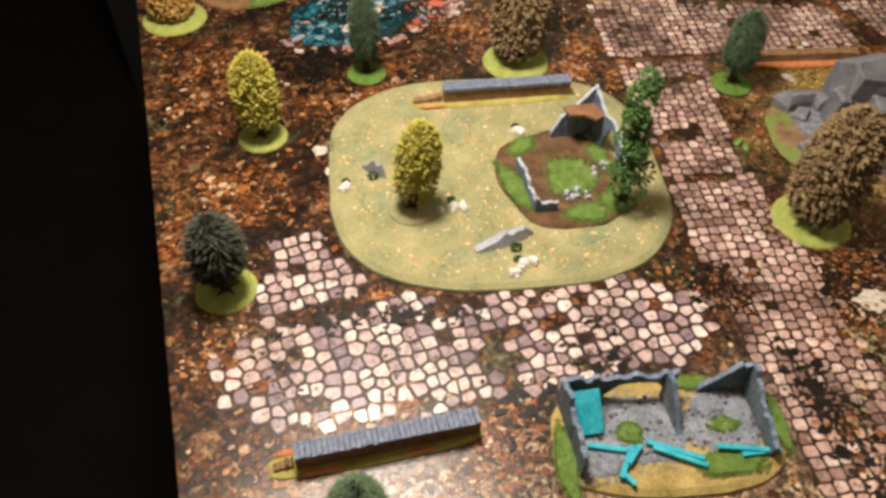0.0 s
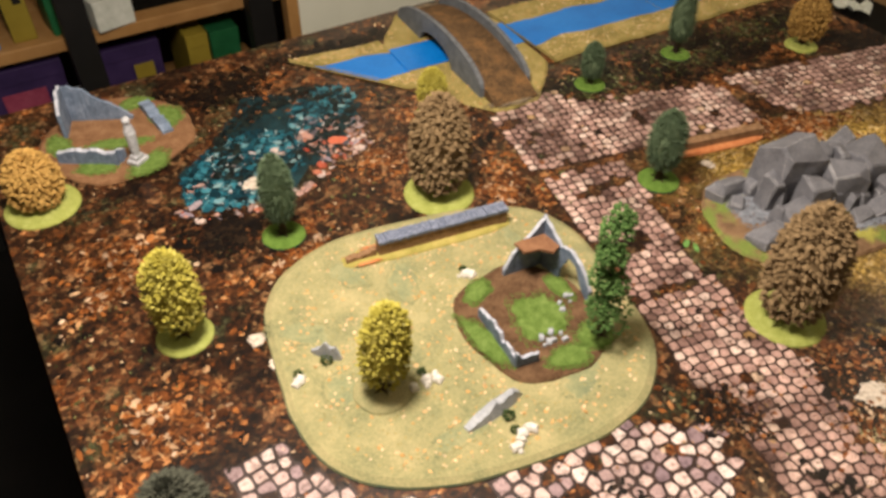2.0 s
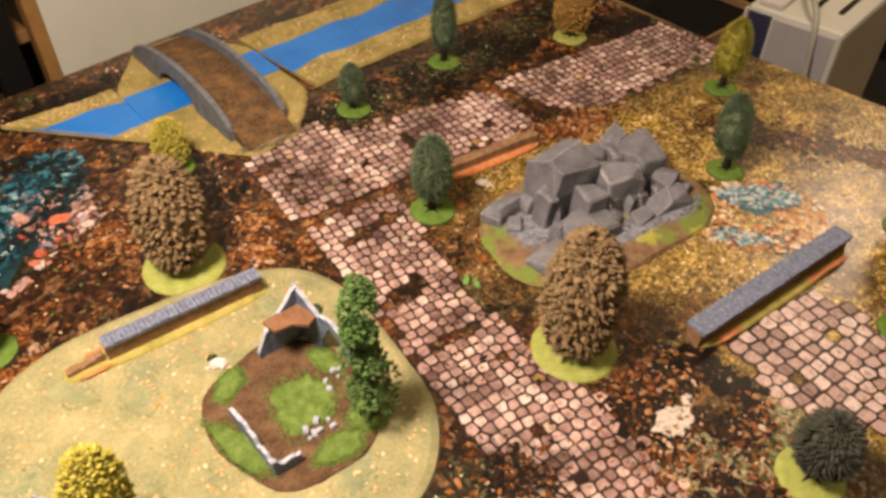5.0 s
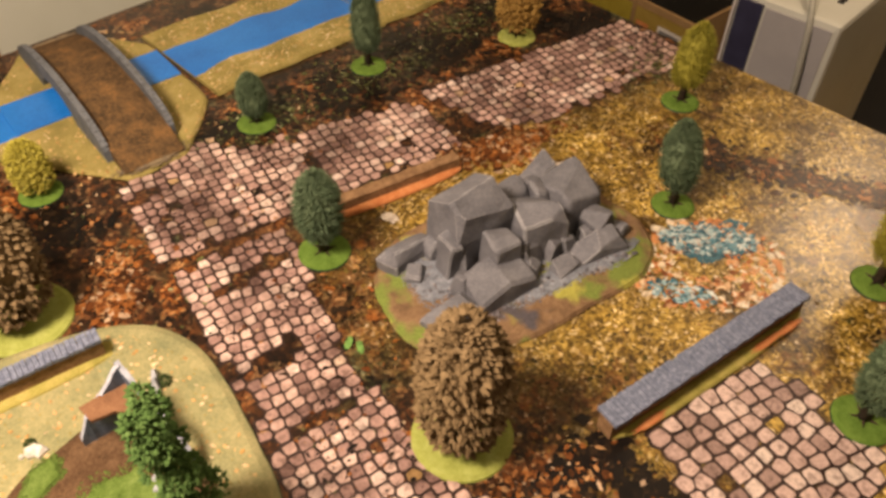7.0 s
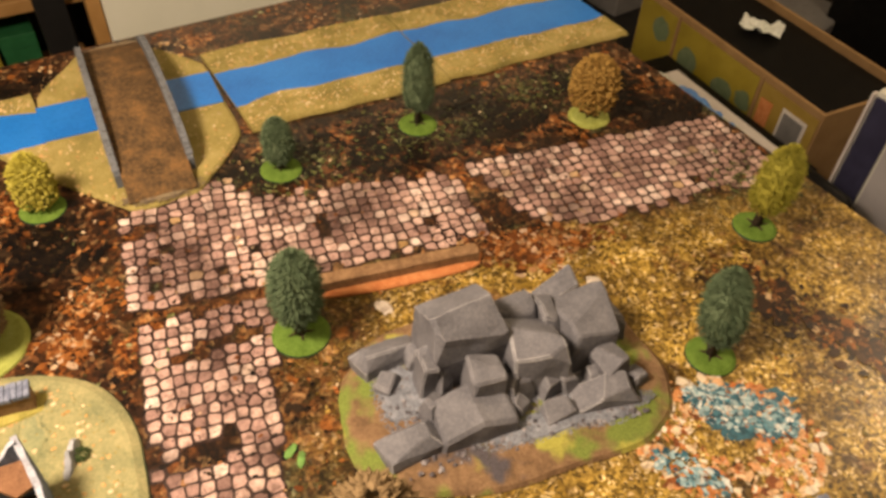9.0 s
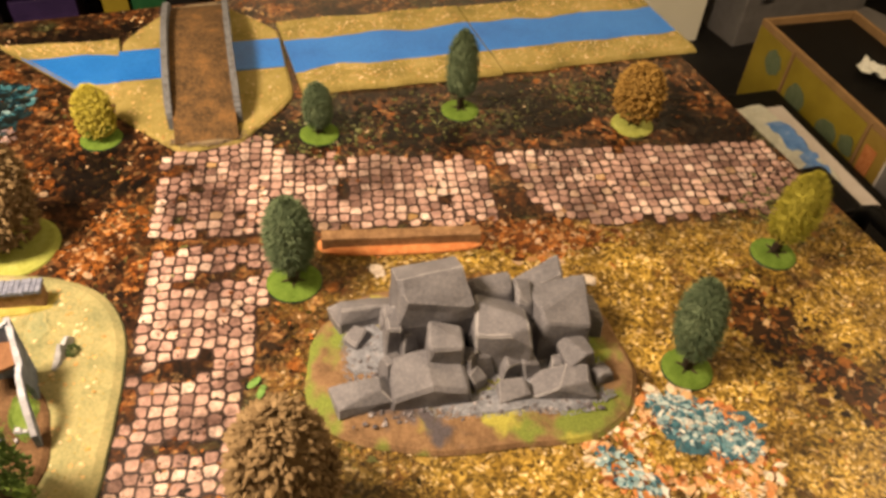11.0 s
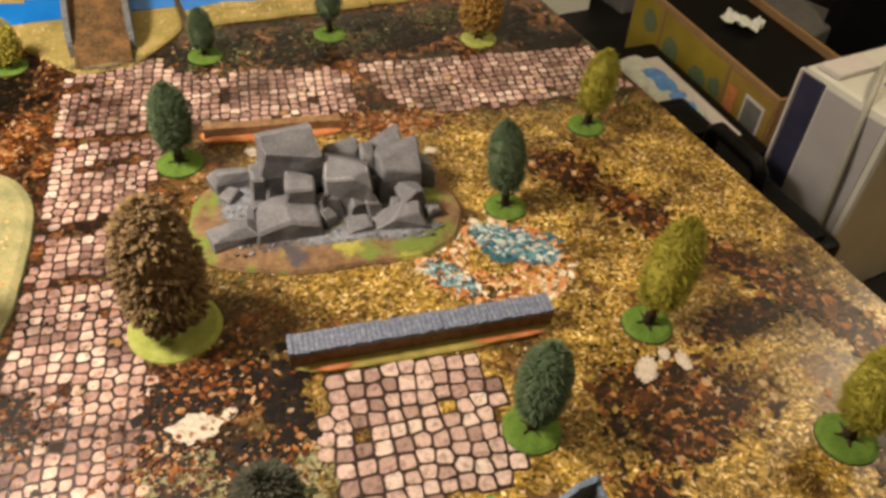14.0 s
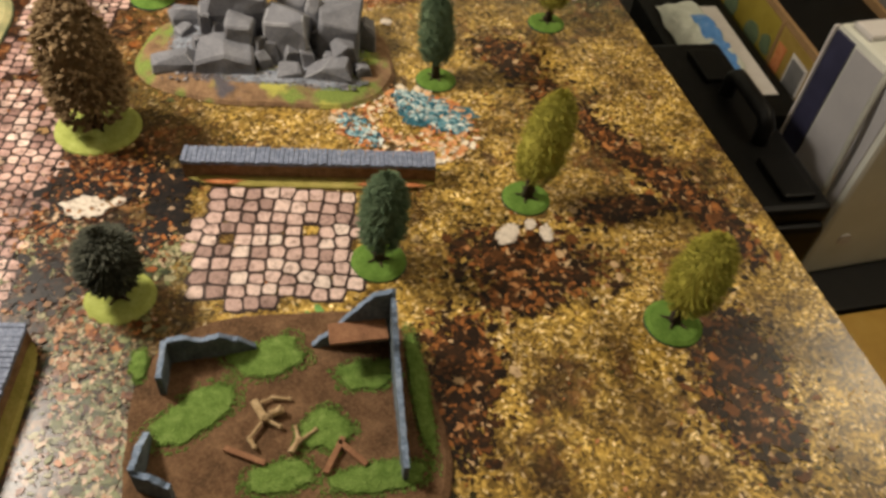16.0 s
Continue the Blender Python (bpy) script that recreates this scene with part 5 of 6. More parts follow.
bm = box_bm(0.021, 0.034, 0.002, 0.0005, pose(-0.063, 0.014, 0.019, 38, 0, 4))
wobble(bm, 0.0012, 120)
part("turquoise_panel", bm, TEAL, house, "hanging turquoise board panel")
for i, (x, y, a, l) in enumerate(((-0.052, -0.012, -12, 0.03), (-0.04, -0.025, 60, 0.03), (-0.033, -0.02, 48, 0.02), (0.0, -0.018, -22, 0.045), (0.002, -0.024, -25, 0.042), (0.055, -0.022, -8, 0.045), (0.066, -0.025, 4, 0.032), (-0.042, -0.038, -55, 0.014))):
    bm = box_bm(l, 0.004, 0.0035, 0.0006)
    bm.transform(pose(x, y, 0.0064 + 0.001 * (i % 3), 0, 2, a))
    part("beam", bm, TEAL, house)
scatter("rubble", 150, lambda r: (r.uniform(-0.06, 0.075), r.uniform(-0.02, 0.035), 0.006), (0.001, 0.0035), GRAVEL, house, 73, 0.7)

# earthen ruin with fallen bones
crypt = thing("walled_ruin", pose(0.768, 0.105, 0.001, 0, 0, -2), "low walled slate ruin on a brown earth base with turf", "model ruin")
part("base", plate_bm(0.107, 0.1, 0.004, 3.2, 80, 0.04, 33.0, 1.2, 0.0, 6), EARTH, crypt)
for x, y, rx, ry, s, tn in ((-0.01, 0.06, 0.03, 0.018, 1.9, 0), (-0.06, 0.02, 0.035, 0.017, 2.8, 30), (0.06, 0.035, 0.022, 0.014, 3.9, 0), (0.025, -0.005, 0.018, 0.016, 4.6, 0), (-0.005, -0.035, 0.024, 0.012, 5.1, 0), (0.06, -0.045, 0.034, 0.012, 6.2, 0), (0.095, 0.02, 0.008, 0.05, 7.7, 0), (-0.1, 0.065, 0.006, 0.014, 8.9, 0)):
    patch(crypt, x, y, 0.0042, rx, ry, s, TURF, tn, 0.002)
D3 = [RUIN_DARK, RUIN]
ruin_wall(crypt, "back_wall", -0.078, 0.066, -0.018, 0.068, [0.026, 0.026, 0.022, 0.025, 0.017, 0.006], 0.004, D3, 0.003, None, 41)
ruin_wall(crypt, "side_wall", -0.079, 0.066, -0.082, 0.038, [0.026, 0.024, 0.022], 0.004, D3, 0.003, None, 42, 0.0006)
ruin_wall(crypt, "tall_back_wall", 0.022, 0.066, 0.08, 0.064, [0.004, 0.014, 0.03, 0.044, 0.056, 0.059], 0.004, D3, 0.003, None, 43)
ruin_wall(crypt, "long_side_wall", 0.081, 0.066, 0.074, -0.05, [0.059, 0.05, 0.034, 0.03, 0.026, 0.022, 0.02], 0.004, D3, 0.003, None, 44, 0.0008)
bm = box_bm(0.042, 0.018, 0.003, 0.0006, pose(0.055, 0.054, 0.03))
part("upper_floor", bm, TIMBER, crypt, "brown board floor")
ruin_wall(crypt, "front_wall", -0.094, -0.03, -0.072, -0.04, [0.024, 0.026, 0.018], 0.004, D3, 0.003, None, 45)
ruin_wall(crypt, "front_wall", -0.094, -0.03, -0.09, 0.005, [0.026, 0.022, 0.01], 0.004, D3, 0.003, None, 46)
for x, y, a, l in ((-0.028, -0.018, -30, 0.03), (0.03, -0.026, 60, 0.028), (0.042, -0.026, -50, 0.026)):
    bm = box_bm(l, 0.004, 0.003, 0.0005)
    bm.transform(pose(x, y, 0.005, 0, 0, a))
    part("fallen_beam", bm, TIMBER, crypt, "fallen brown beam")


def bone_pile(x, y, turn, segs, label):
    t = thing("bone_pile", pose(x, y, 0.0068, 0, 0, turn), label, "model bones", "bones in the ruin")
    for x0, y0, x1, y1, r in segs:
        bm = bmesh.new()
        d = math.hypot(x1 - x0, y1 - y0)
        m = pose((x0 + x1) / 2, (y0 + y1) / 2, r * 0.9, 0, 0, math.degrees(math.atan2(y1 - y0, x1 - x0)))
        bmesh.ops.create_cone(bm, cap_ends=True, segments=8, radius1=r, radius2=r * 0.7, depth=d, matrix=m @ Matrix.Rotation(radians(90), 4, "Y"))
        bmesh.ops.create_icosphere(bm, subdivisions=1, radius=r * 1.2, matrix=m @ Matrix.Translation((d / 2, 0, 0)))
        wobble(bm, r * 0.35, 260, x0 * 50)
        part("bone", bm, BONE, t)


bone_pile(0.752, 0.115, 0, ((-0.004, 0.012, 0.002, -0.002, 0.0032), (0.002, -0.002, -0.009, -0.015, 0.0016), (-0.009, -0.015, -0.006, -0.022, 0.0016), (0.002, -0.002, 0.012, -0.01, 0.0016), (-0.002, 0.01, 0.008, 0.014, 0.0013), (0.008, 0.014, 0.02, 0.011, 0.0013), (0.006, 0.0, 0.013, 0.002, 0.003)), "ochre bone remains lying on brown earth")
bone_pile(0.775, 0.092, 0, ((-0.006, -0.008, 0.0, 0.0, 0.0026), (0.0, 0.0, -0.001, 0.011, 0.0014), (0.0, 0.0, 0.012, 0.007, 0.0014)), "small ochre bone remains beside the turf")


# low field walls
def field_wall(x0, y0, x1, y1, cap0, cap1, label, w=0.019, h=0.019, z=0.001, capped=True, seed=1, group="low field walls", ground=None):
    """A capped wall on a long narrow base; the cap runs from cap0 to cap1 (shares of the length)."""
    d = math.hypot(x1 - x0, y1 - y0)
    t = thing("field_wall", pose((x0 + x1) / 2, (y0 + y1) / 2, z, 0, 0, math.degrees(math.atan2(y1 - y0, x1 - x0))), label, "model wall", group)
    bm = plate_bm(d / 2, w * 0.78, 0.003, 3.5, 60, 0.06, seed, 0.8, 0, 3)
    part("base", bm, ground or WALL_BASE, t)
    rnd = random.Random(seed)
    for i in range(4):
        patch(t, rnd.uniform(-0.42, 0.42) * d, rnd.choice((-1, -1, 1)) * w * 0.6, 0.003, d * 0.07, w * 0.13, seed + i, WALL_BASE if ground else RUST, 0, 0.0006, "earth_patch")
    c0, c1 = (cap0 - 0.5) * d, (cap1 - 0.5) * d
    bm = wall_bm(c1 - c0, [h, h * 0.97, h], w * 0.62, None, seed, 0.0004, 20, c0)
    body = part("wall_body", bm, [WALL_SIDE, WALL_SIDE], t)
    if cap0 > 0.04:
        bm = wall_bm(c0 + d / 2 - 0.006, [0.004, 0.008, 0.006, 0.011], w * 0.4, None, seed + 3, 0.003, 12, -d / 2 + 0.004)
        part("broken_end", bm, [WALL_SIDE, WALL_SIDE], t)
    if capped:
        u, i = c0, 0
        mesh = None
        while u < c1 - 0.002:
            l = 0.0042
            bm = bmesh.new()
            tilt = rnd.uniform(-1.2, 1.2)
            add_box(bm, pose(u + l / 2, 0, h, tilt, rnd.uniform(-1.5, 1.5), rnd.uniform(-1.5, 1.5)), l * 0.95, w * rnd.uniform(0.82, 0.9), 0.0042 + rnd.uniform(-0.0007, 0.0005), 0.0007)
            part("capstone", bm, WALL_TOP, body)
            u += l
            i += 1
    return t


field_wall(0.704, 0.379, 0.924, 0.342, 0.0, 1.0, "low brown wall with blue-grey slate cap beside the pool", 0.024, 0.018, seed=2)
field_wall(0.288, 0.736, 0.478, 0.705, 0.2, 0.96, "low slate-capped wall with a broken end on the field", 0.018, 0.018, z=FZ, seed=3)
field_wall(0.066, 0.337, 0.236, 0.325, 0.13, 0.97, "low slate-capped wall on the pale leaf litter", 0.017, 0.018, seed=4)
field_wall(0.7, 0.715, 0.853, 0.68, 0.03, 0.97, "broken brown earth wall behind the rocks", 0.02, 0.013, capped=False, seed=5, ground=RUST)
field_wall(0.588, 0.212, 0.556, 0.036, 0.0, 1.0, "low slate-capped wall beside the long road", 0.024, 0.018, seed=6)

# grey rock outcrop
outcrop = thing("rock_outcrop", pose(0.79, 0.55, 0.001, 0, 0, -11.8), "large chiselled grey rock outcrop on a mottled base", "model rocks")
bm = plate_bm(0.131, 0.083, 0.008, 3.1, 90, 0.06, 43.0, 2.2, 0.0, 6)
bm.transform(pose(0.003, -0.003, 0, 0, 0, -2))
part("base", bm, BASE_MOTTLED, outcrop)
for x, y, rx, ry, s in ((-0.08, 0.012, 0.022, 0.026, 1.1), (0.01, -0.048, 0.04, 0.011, 2.1), (0.065, -0.05, 0.03, 0.01, 3.4), (0.03, 0.0, 0.06, 0.036, 4.0)):
    patch(outcrop, x, y, 0.008, rx, ry, s, ASH, 0, 0.0012, "gravel_bed")
scatter("gravel", 900, lambda r: (r.uniform(-0.1, 0.1), r.uniform(-0.062, 0.05), 0.0085), (0.001, 0.003), GRAVEL, outcrop, 74, 0.7)
BOULDERS = (  # x, y, width, depth, height, turn, taper
    (-0.03, 0.03, 0.058, 0.044, 0.086, 3, 0.8), (-0.04, -0.028, 0.056, 0.034, 0.034, 4, 0.66), (-0.087, -0.034, 0.042, 0.026, 0.019, 8, 0.45),
    (-0.083, 0.048, 0.05, 0.02, 0.022, 14, 0.6), (-0.062, 0.014, 0.014, 0.02, 0.052, 0, 0.85), (0.022, 0.004, 0.042, 0.046, 0.058, -2, 0.8),
    (0.07, 0.018, 0.046, 0.046, 0.055, 5, 0.74), (0.066, -0.036, 0.046, 0.022, 0.02, -4, 0.75), (0.083, -0.016, 0.026, 0.022, 0.035, 10, 0.75),
    (0.027, -0.04, 0.026, 0.014, 0.014, 6, 0.6), (0.062, 0.052, 0.046, 0.024, 0.044, 12, 0.7), (-0.024, -0.012, 0.028, 0.026, 0.054, -6, 0.8),
    (0.103, 0.026, 0.016, 0.028, 0.03, 0, 0.6), (-0.066, -0.014, 0.018, 0.014, 0.026, 30, 0.7), (0.018, 0.044, 0.036, 0.028, 0.05, 0, 0.7),
    (-0.052, 0.004, 0.012, 0.012, 0.036, 20, 0.7), (0.0, -0.026, 0.014, 0.014, 0.02, 40, 0.7), (0.044, -0.02, 0.014, 0.016, 0.024, 15, 0.7),
    (0.048, 0.03, 0.016, 0.03, 0.05, -10, 0.7), (-0.09, 0.024, 0.018, 0.014, 0.014, 50, 0.6), (0.1, -0.03, 0.016, 0.014, 0.014, 25, 0.6))
rnd = random.Random(12)
SPLINTERS = tuple((rnd.uniform(-0.085, 0.09), rnd.uniform(-0.035, 0.05), rnd.uniform(0.012, 0.024), rnd.uniform(0.012, 0.022), rnd.uniform(0.014, 0.034), rnd.uniform(0, 90), rnd.uniform(0.4, 0.7)) for i in range(22))
for i, (x, y, w, d, h, tn, tp) in enumerate(BOULDERS + SPLINTERS):
    bm = stone_bm(w * 1.08, d * 1.12, h * 0.98, 300 + i, 0.0, 18, min(0.98, tp + 0.12), 1)
    bm = cleft(bm, h, random.Random(500 + i), 2 if h > 0.03 else 1)
    k = min(0.0055, 0.11 * min(w, h))
    for off, turn_least in ((k, 0.62), (k * 0.14, 0.5)):
        sharp = [e for e in bm.edges if len(e.link_faces) == 2 and e.calc_face_angle() > turn_least and max(v.co.z for v in e.verts) > 0.002]
        r = bmesh.ops.bevel(bm, geom=sharp, offset=off, segments=1, affect="EDGES", clamp_overlap=True)
    for f in r["faces"]:
        f.material_index = 1
    bmesh.ops.triangulate(bm, faces=bm.faces[:])
    for size in (0.02, 0.012):
        bmesh.ops.subdivide_edges(bm, edges=[e for e in bm.edges if e.calc_length() > size], cuts=1)
        bmesh.ops.triangulate(bm, faces=[f for f in bm.faces if len(f.verts) > 3])
    wobble(bm, 0.0015, 38, i)
    wobble(bm, 0.0005, 130, i + 3)
    rnd = random.Random(70 + i)
    bm.transform(pose(x, y - 0.002, 0.005, rnd.uniform(-9, 5), rnd.uniform(-9, 9), tn))
    part("boulder", bm, [ROCK, ROCK_EDGE], outcrop)


# river and bridge
def strip_bm(x0, x1, lo, hi, z, th, n=40):
    """A thin slab between two edges lo(x) and hi(x)."""
    bm = bmesh.new()
    rows = []
    for i in range(n + 1):
        x = x0 + (x1 - x0) * i / n
        a, b = lo(x), hi(x)
        b = max(b, a + 0.0024)
        rows.append([bm.verts.new(p) for p in ((x, a, z), (x, a + 0.001, z + th), (x, b - 0.001, z + th), (x, b, z))])
    for p, q in zip(rows, rows[1:]):
        for j in range(3):
            bm.faces.new((p[j], q[j], q[j + 1], p[j + 1]))
    bm.faces.new(rows[0])
    bm.faces.new(list(reversed(rows[-1])))
    bmesh.ops.recalc_face_normals(bm, faces=bm.faces)
    return bm


def river_piece(x0, x1, seed, label, y_mid, bank=0.095, water=0.033, end=None):
    """One length of river: straw banks with wavy edges and a blue channel between; end(x) cuts it off askew."""
    t = thing("river_section", Matrix.Translation((0, 0, 0.001)), label, "river section", "river sections")
    cut = end or (lambda x: -9.0)

    def edge(k, s, amp=1.0):
        return lambda x: max(cut(x), y_mid(x) + k + amp * (0.011 * noise.noise(Vector((x * 17, s, seed))) + 0.002 * noise.noise(Vector((x * 90, s, seed)))))
    low, high, wet_low, wet_high = edge(-bank, 1, 0.5), edge(bank, 2, 0.5), edge(-water, 3), edge(water, 4)
    part("bank", strip_bm(x0, x1, low, high, 0, 0.003), BANK, t)
    part("water", strip_bm(x0, x1, wet_low, wet_high, 0.003, 0.0006), RIVER, t, "glossy bright blue painted water")
    part("bank_lip", strip_bm(x0, x1, lambda x: low(x) + 0.003, wet_low, 0.003, 0.0016), BANK, t)
    part("bank_lip", strip_bm(x0, x1, wet_high, lambda x: high(x) - 0.003, 0.003, 0.0016), BANK, t)

    def spot(r):
        x = r.uniform(x0 + 0.004, x1 - 0.004)
        lo, hi = (low(x), wet_low(x)) if r.random() < 0.5 else (wet_high(x), high(x))
        return (x, r.uniform(lo + 0.005, hi - 0.004), 0.0045) if hi - lo > 0.012 else None
    scatter("bank_flock", int(2600 * (x1 - x0)), spot, (0.0009, 0.0027), FLAKE, t, seed, 0.4, "pale orange leaf flakes")
    return t


def mid(x):
    return 1.049 - 0.063 * (x - 0.73)


river_piece(0.738, 0.98, 3.0, "straw-banked blue river section against the bridge", mid, 0.088, 0.036)
river_piece(0.982, 1.245, 4.0, "straw-banked blue river section at the mat's edge", mid, 0.086, 0.036)
river_piece(0.41, 0.545, 5.0, "straw-banked blue river end cut off askew", lambda x: 1.068 + 0.13 * (0.545 - x), 0.07, 0.033, lambda x: 1.152 - 1.37 * (x - 0.41))

bridge = thing("stone_bridge", pose(0.635, 1.045, 0.001, 0, 0, -4.5), "arched slate-grey bridge with brown roadway over the river", "model bridge")
bm = plate_bm(0.096, 0.158, 0.004, 3.6, 96, 0.07, 55.0, 1.0, 0, 4)
for v in bm.verts:
    v.co.x *= 1 - 0.36 * min(1.0, max(0.0, (abs(v.co.y) - 0.075) / 0.06)) ** 1.2
part("bank", bm, BANK, bridge)
scatter("bank_flock", 500, lambda r: (r.uniform(-0.085, 0.085), r.uniform(-0.14, 0.14), 0.004), (0.0009, 0.0027), FLAKE, bridge, 76, 0.4, "pale orange leaf flakes")
bm = bmesh.new()
add_box(bm, Matrix.Translation((0, 0.018, 0.0042)), 0.19, 0.066, 0.0012)
part("water", bm, RIVER, bridge, "glossy bright blue painted water")
HALF, RISE, BW = 0.15, 0.031, 0.077
RAIL0, RAIL1 = -0.12, 0.142


def arch(v):
    return RISE * max(0.0, 1 - (v / HALF) ** 2) ** 0.9


def bridge_strip(u0, u1, lo, hi, n=44, v0=-HALF, v1=HALF):
    bm = bmesh.new()
    rows = []
    for i in range(n + 1):
        v = v0 + (v1 - v0) * i / n
        a, b = lo(v), max(lo(v) + 0.0008, hi(v))
        rows.append([bm.verts.new(p) for p in ((u0, v, a), (u1, v, a), (u1, v, b), (u0, v, b))])
    for p, q in zip(rows, rows[1:]):
        for j in range(4):
            bm.faces.new((p[j], q[j], q[(j + 1) % 4], p[(j + 1) % 4]))
    bm.faces.new(rows[0])
    bm.faces.new(list(reversed(rows[-1])))
    bmesh.ops.recalc_face_normals(bm, faces=bm.faces)
    return bm


def soffit(v):
    w = 0.05
    return 0.004 + (0.024 * math.sqrt(max(0.0, 1 - ((v - 0.014) / w) ** 2)) if abs(v - 0.014) < w else 0.0)


part("roadway", bridge_strip(-BW / 2 + 0.006, BW / 2 - 0.006, soffit, lambda v: 0.006 + arch(v)), ROADWAY, bridge, "rusty brown earth roadway")


def rail_top(v):
    k = (v - RAIL0) / (RAIL1 - RAIL0)
    return 0.006 + arch(v) + 0.013 * max(0.0, 1 - abs(2 * k - 1) ** 7) ** 0.6


for s in (-1, 1):
    a, b = sorted((s * (BW / 2 - 0.006), s * BW / 2))
    parapet = part("parapet", bridge_strip(a, b, soffit, rail_top, 44, RAIL0, RAIL1), PARAPET, bridge)
    for i in range(52):
        v = RAIL0 + 0.004 + (RAIL1 - RAIL0 - 0.008) * i / 51
        sl = (rail_top(v + 0.002) - rail_top(v - 0.002)) / 0.004
        bm = bmesh.new()
        add_box(bm, pose(s * (BW / 2 - 0.003), v, rail_top(v) - 0.0006, math.degrees(math.atan(sl))), 0.007, 0.00495, 0.0013, 0.0002)
        part("capstone", bm, CAPSTONE, parapet)
# worn grey paint where the roadway runs out on the ground
ROAD_FOOT = painted("faded_roadway_foot", (0.07, 0.06, 0.05), (0.17, 0.13, 0.085), (0.3, 0.24, 0.13), 70, 0.9, 0.8, 0.001, 300, spec=0.1)
for v in (-0.145, 0.147):
    patch(bridge, 0, v, 0.0046, 0.034, 0.01, v * 9 + 3, ROAD_FOOT, 0, 0.002, "roadway_foot")

# ---------------------------------------------------------------- the room round the table
CARTON = painted("brown_cardboard", (0.2, 0.12, 0.05), (0.28, 0.17, 0.075), (0.34, 0.22, 0.1), 20, 0.85)
YELLOW = painted("yellow_print", (0.2, 0.15, 0.014), (0.27, 0.21, 0.02), (0.34, 0.27, 0.035), 15, 0.6)
GREENISH = painted("grey_green_print", (0.08, 0.12, 0.06), (0.12, 0.17, 0.09), (0.18, 0.22, 0.14), 60, 0.7)
LILAC = painted("grey_metal_paint", (0.34, 0.33, 0.35), (0.4, 0.39, 0.4), (0.46, 0.45, 0.46), 12, 0.45, 0.1)
BEIGE = painted("beige_metal_paint", (0.52, 0.53, 0.46), (0.6, 0.61, 0.54), (0.66, 0.67, 0.6), 8, 0.45, 0.1)
NAVY = painted("navy_plastic", (0.02, 0.02, 0.045), (0.035, 0.035, 0.07), (0.05, 0.05, 0.1), 30, 0.4)
CASE = painted("black_case_plastic", (0.002, 0.002, 0.002), (0.004, 0.004, 0.0038), (0.008, 0.008, 0.0075), 60, 0.42, spec=0.12)
PURPLE = painted("purple_box", (0.02, 0.012, 0.05), (0.035, 0.02, 0.08), (0.06, 0.035, 0.12), 20, 0.5)
RED = painted("red_plastic", (0.3, 0.02, 0.01), (0.42, 0.03, 0.015), (0.5, 0.05, 0.03), 30, 0.4)
GREEN = painted("green_plastic", (0.01, 0.07, 0.02), (0.015, 0.11, 0.04), (0.03, 0.16, 0.06), 30, 0.4)
PINK = painted("pink_print", (0.2, 0.03, 0.07), (0.28, 0.05, 0.1), (0.36, 0.1, 0.15), 60, 0.5)
GREYMETAL = painted("grey_case", (0.1, 0.1, 0.1), (0.15, 0.15, 0.15), (0.2, 0.2, 0.2), 30, 0.4)
CHROME = painted("chrome", (0.5, 0.5, 0.5), (0.6, 0.6, 0.6), (0.7, 0.7, 0.7), 60, 0.25, metal=1.0)
TISSUE = painted("white_plastic_wrap", (0.5, 0.54, 0.48), (0.62, 0.66, 0.6), (0.74, 0.77, 0.72), 40, 0.5, 0.6, 0.004, 90)
BLUE = painted("blue_print", (0.05, 0.16, 0.5), (0.1, 0.28, 0.65), (0.3, 0.45, 0.75), 60, 0.5)
PAPER = painted("white_card", (0.5, 0.47, 0.45), (0.58, 0.55, 0.53), (0.64, 0.62, 0.6), 30, 0.8)

# white panel behind the table
panel = thing("white_panel", pose(1.42, 1.97, -0.75), "large off-white panel standing behind the table", "panel")
part("board", box_bm(1.36, 0.03, 1.9, 0.004), PANEL, panel)
part("edge_strip", box_bm(0.03, 0.04, 1.9, 0.003, Matrix.Translation((-0.697, 0, 0))), WOOD, panel, "bare wooden edge strip")

# shelf rack with boxes
rack = thing("shelf_rack", pose(0.0, 2.2, -0.75), "black-framed shelf rack with pine boards", "shelf")
for x in (-0.13, 0.222, 0.64):
    part("upright", box_bm(0.06, 0.05, 2.2, 0.004, Matrix.Translation((x, -0.235, 0))), BLACK, rack)
for z in (0.1, 0.432, 0.86, 1.3):
    part("shelf_board", box_bm(0.85, 0.4, 0.03, 0.004, Matrix.Translation((0.29, 0.0, z))), SHELF_WOOD, rack)
part("back_board", box_bm(0.85, 0.01, 2.1, 0, Matrix.Translation((0.29, 0.21, 0))), BLACK, rack, "black back board")


def carton(x, y, z, sx, sy, sz, material, label, turn=0.0, band=None, category="box"):
    t = thing("storage_box", pose(x, y, z, 0, 0, turn), label, category)
    body = part("box_body", box_bm(sx, sy, sz, 0.003), material, t)
    part("lid", box_bm(sx * 1.012, sy * 1.012, sz * 0.14, 0.002, Matrix.Translation((0, 0, sz * 0.88))), material, t)
    if band:
        part("label_plate", box_bm(sx * 0.34, 0.002, sz * 0.26, 0, Matrix.Translation((sx * 0.16, -sy / 2 - 0.003, sz * 0.55))), band, body, "coloured printed label")
    return t


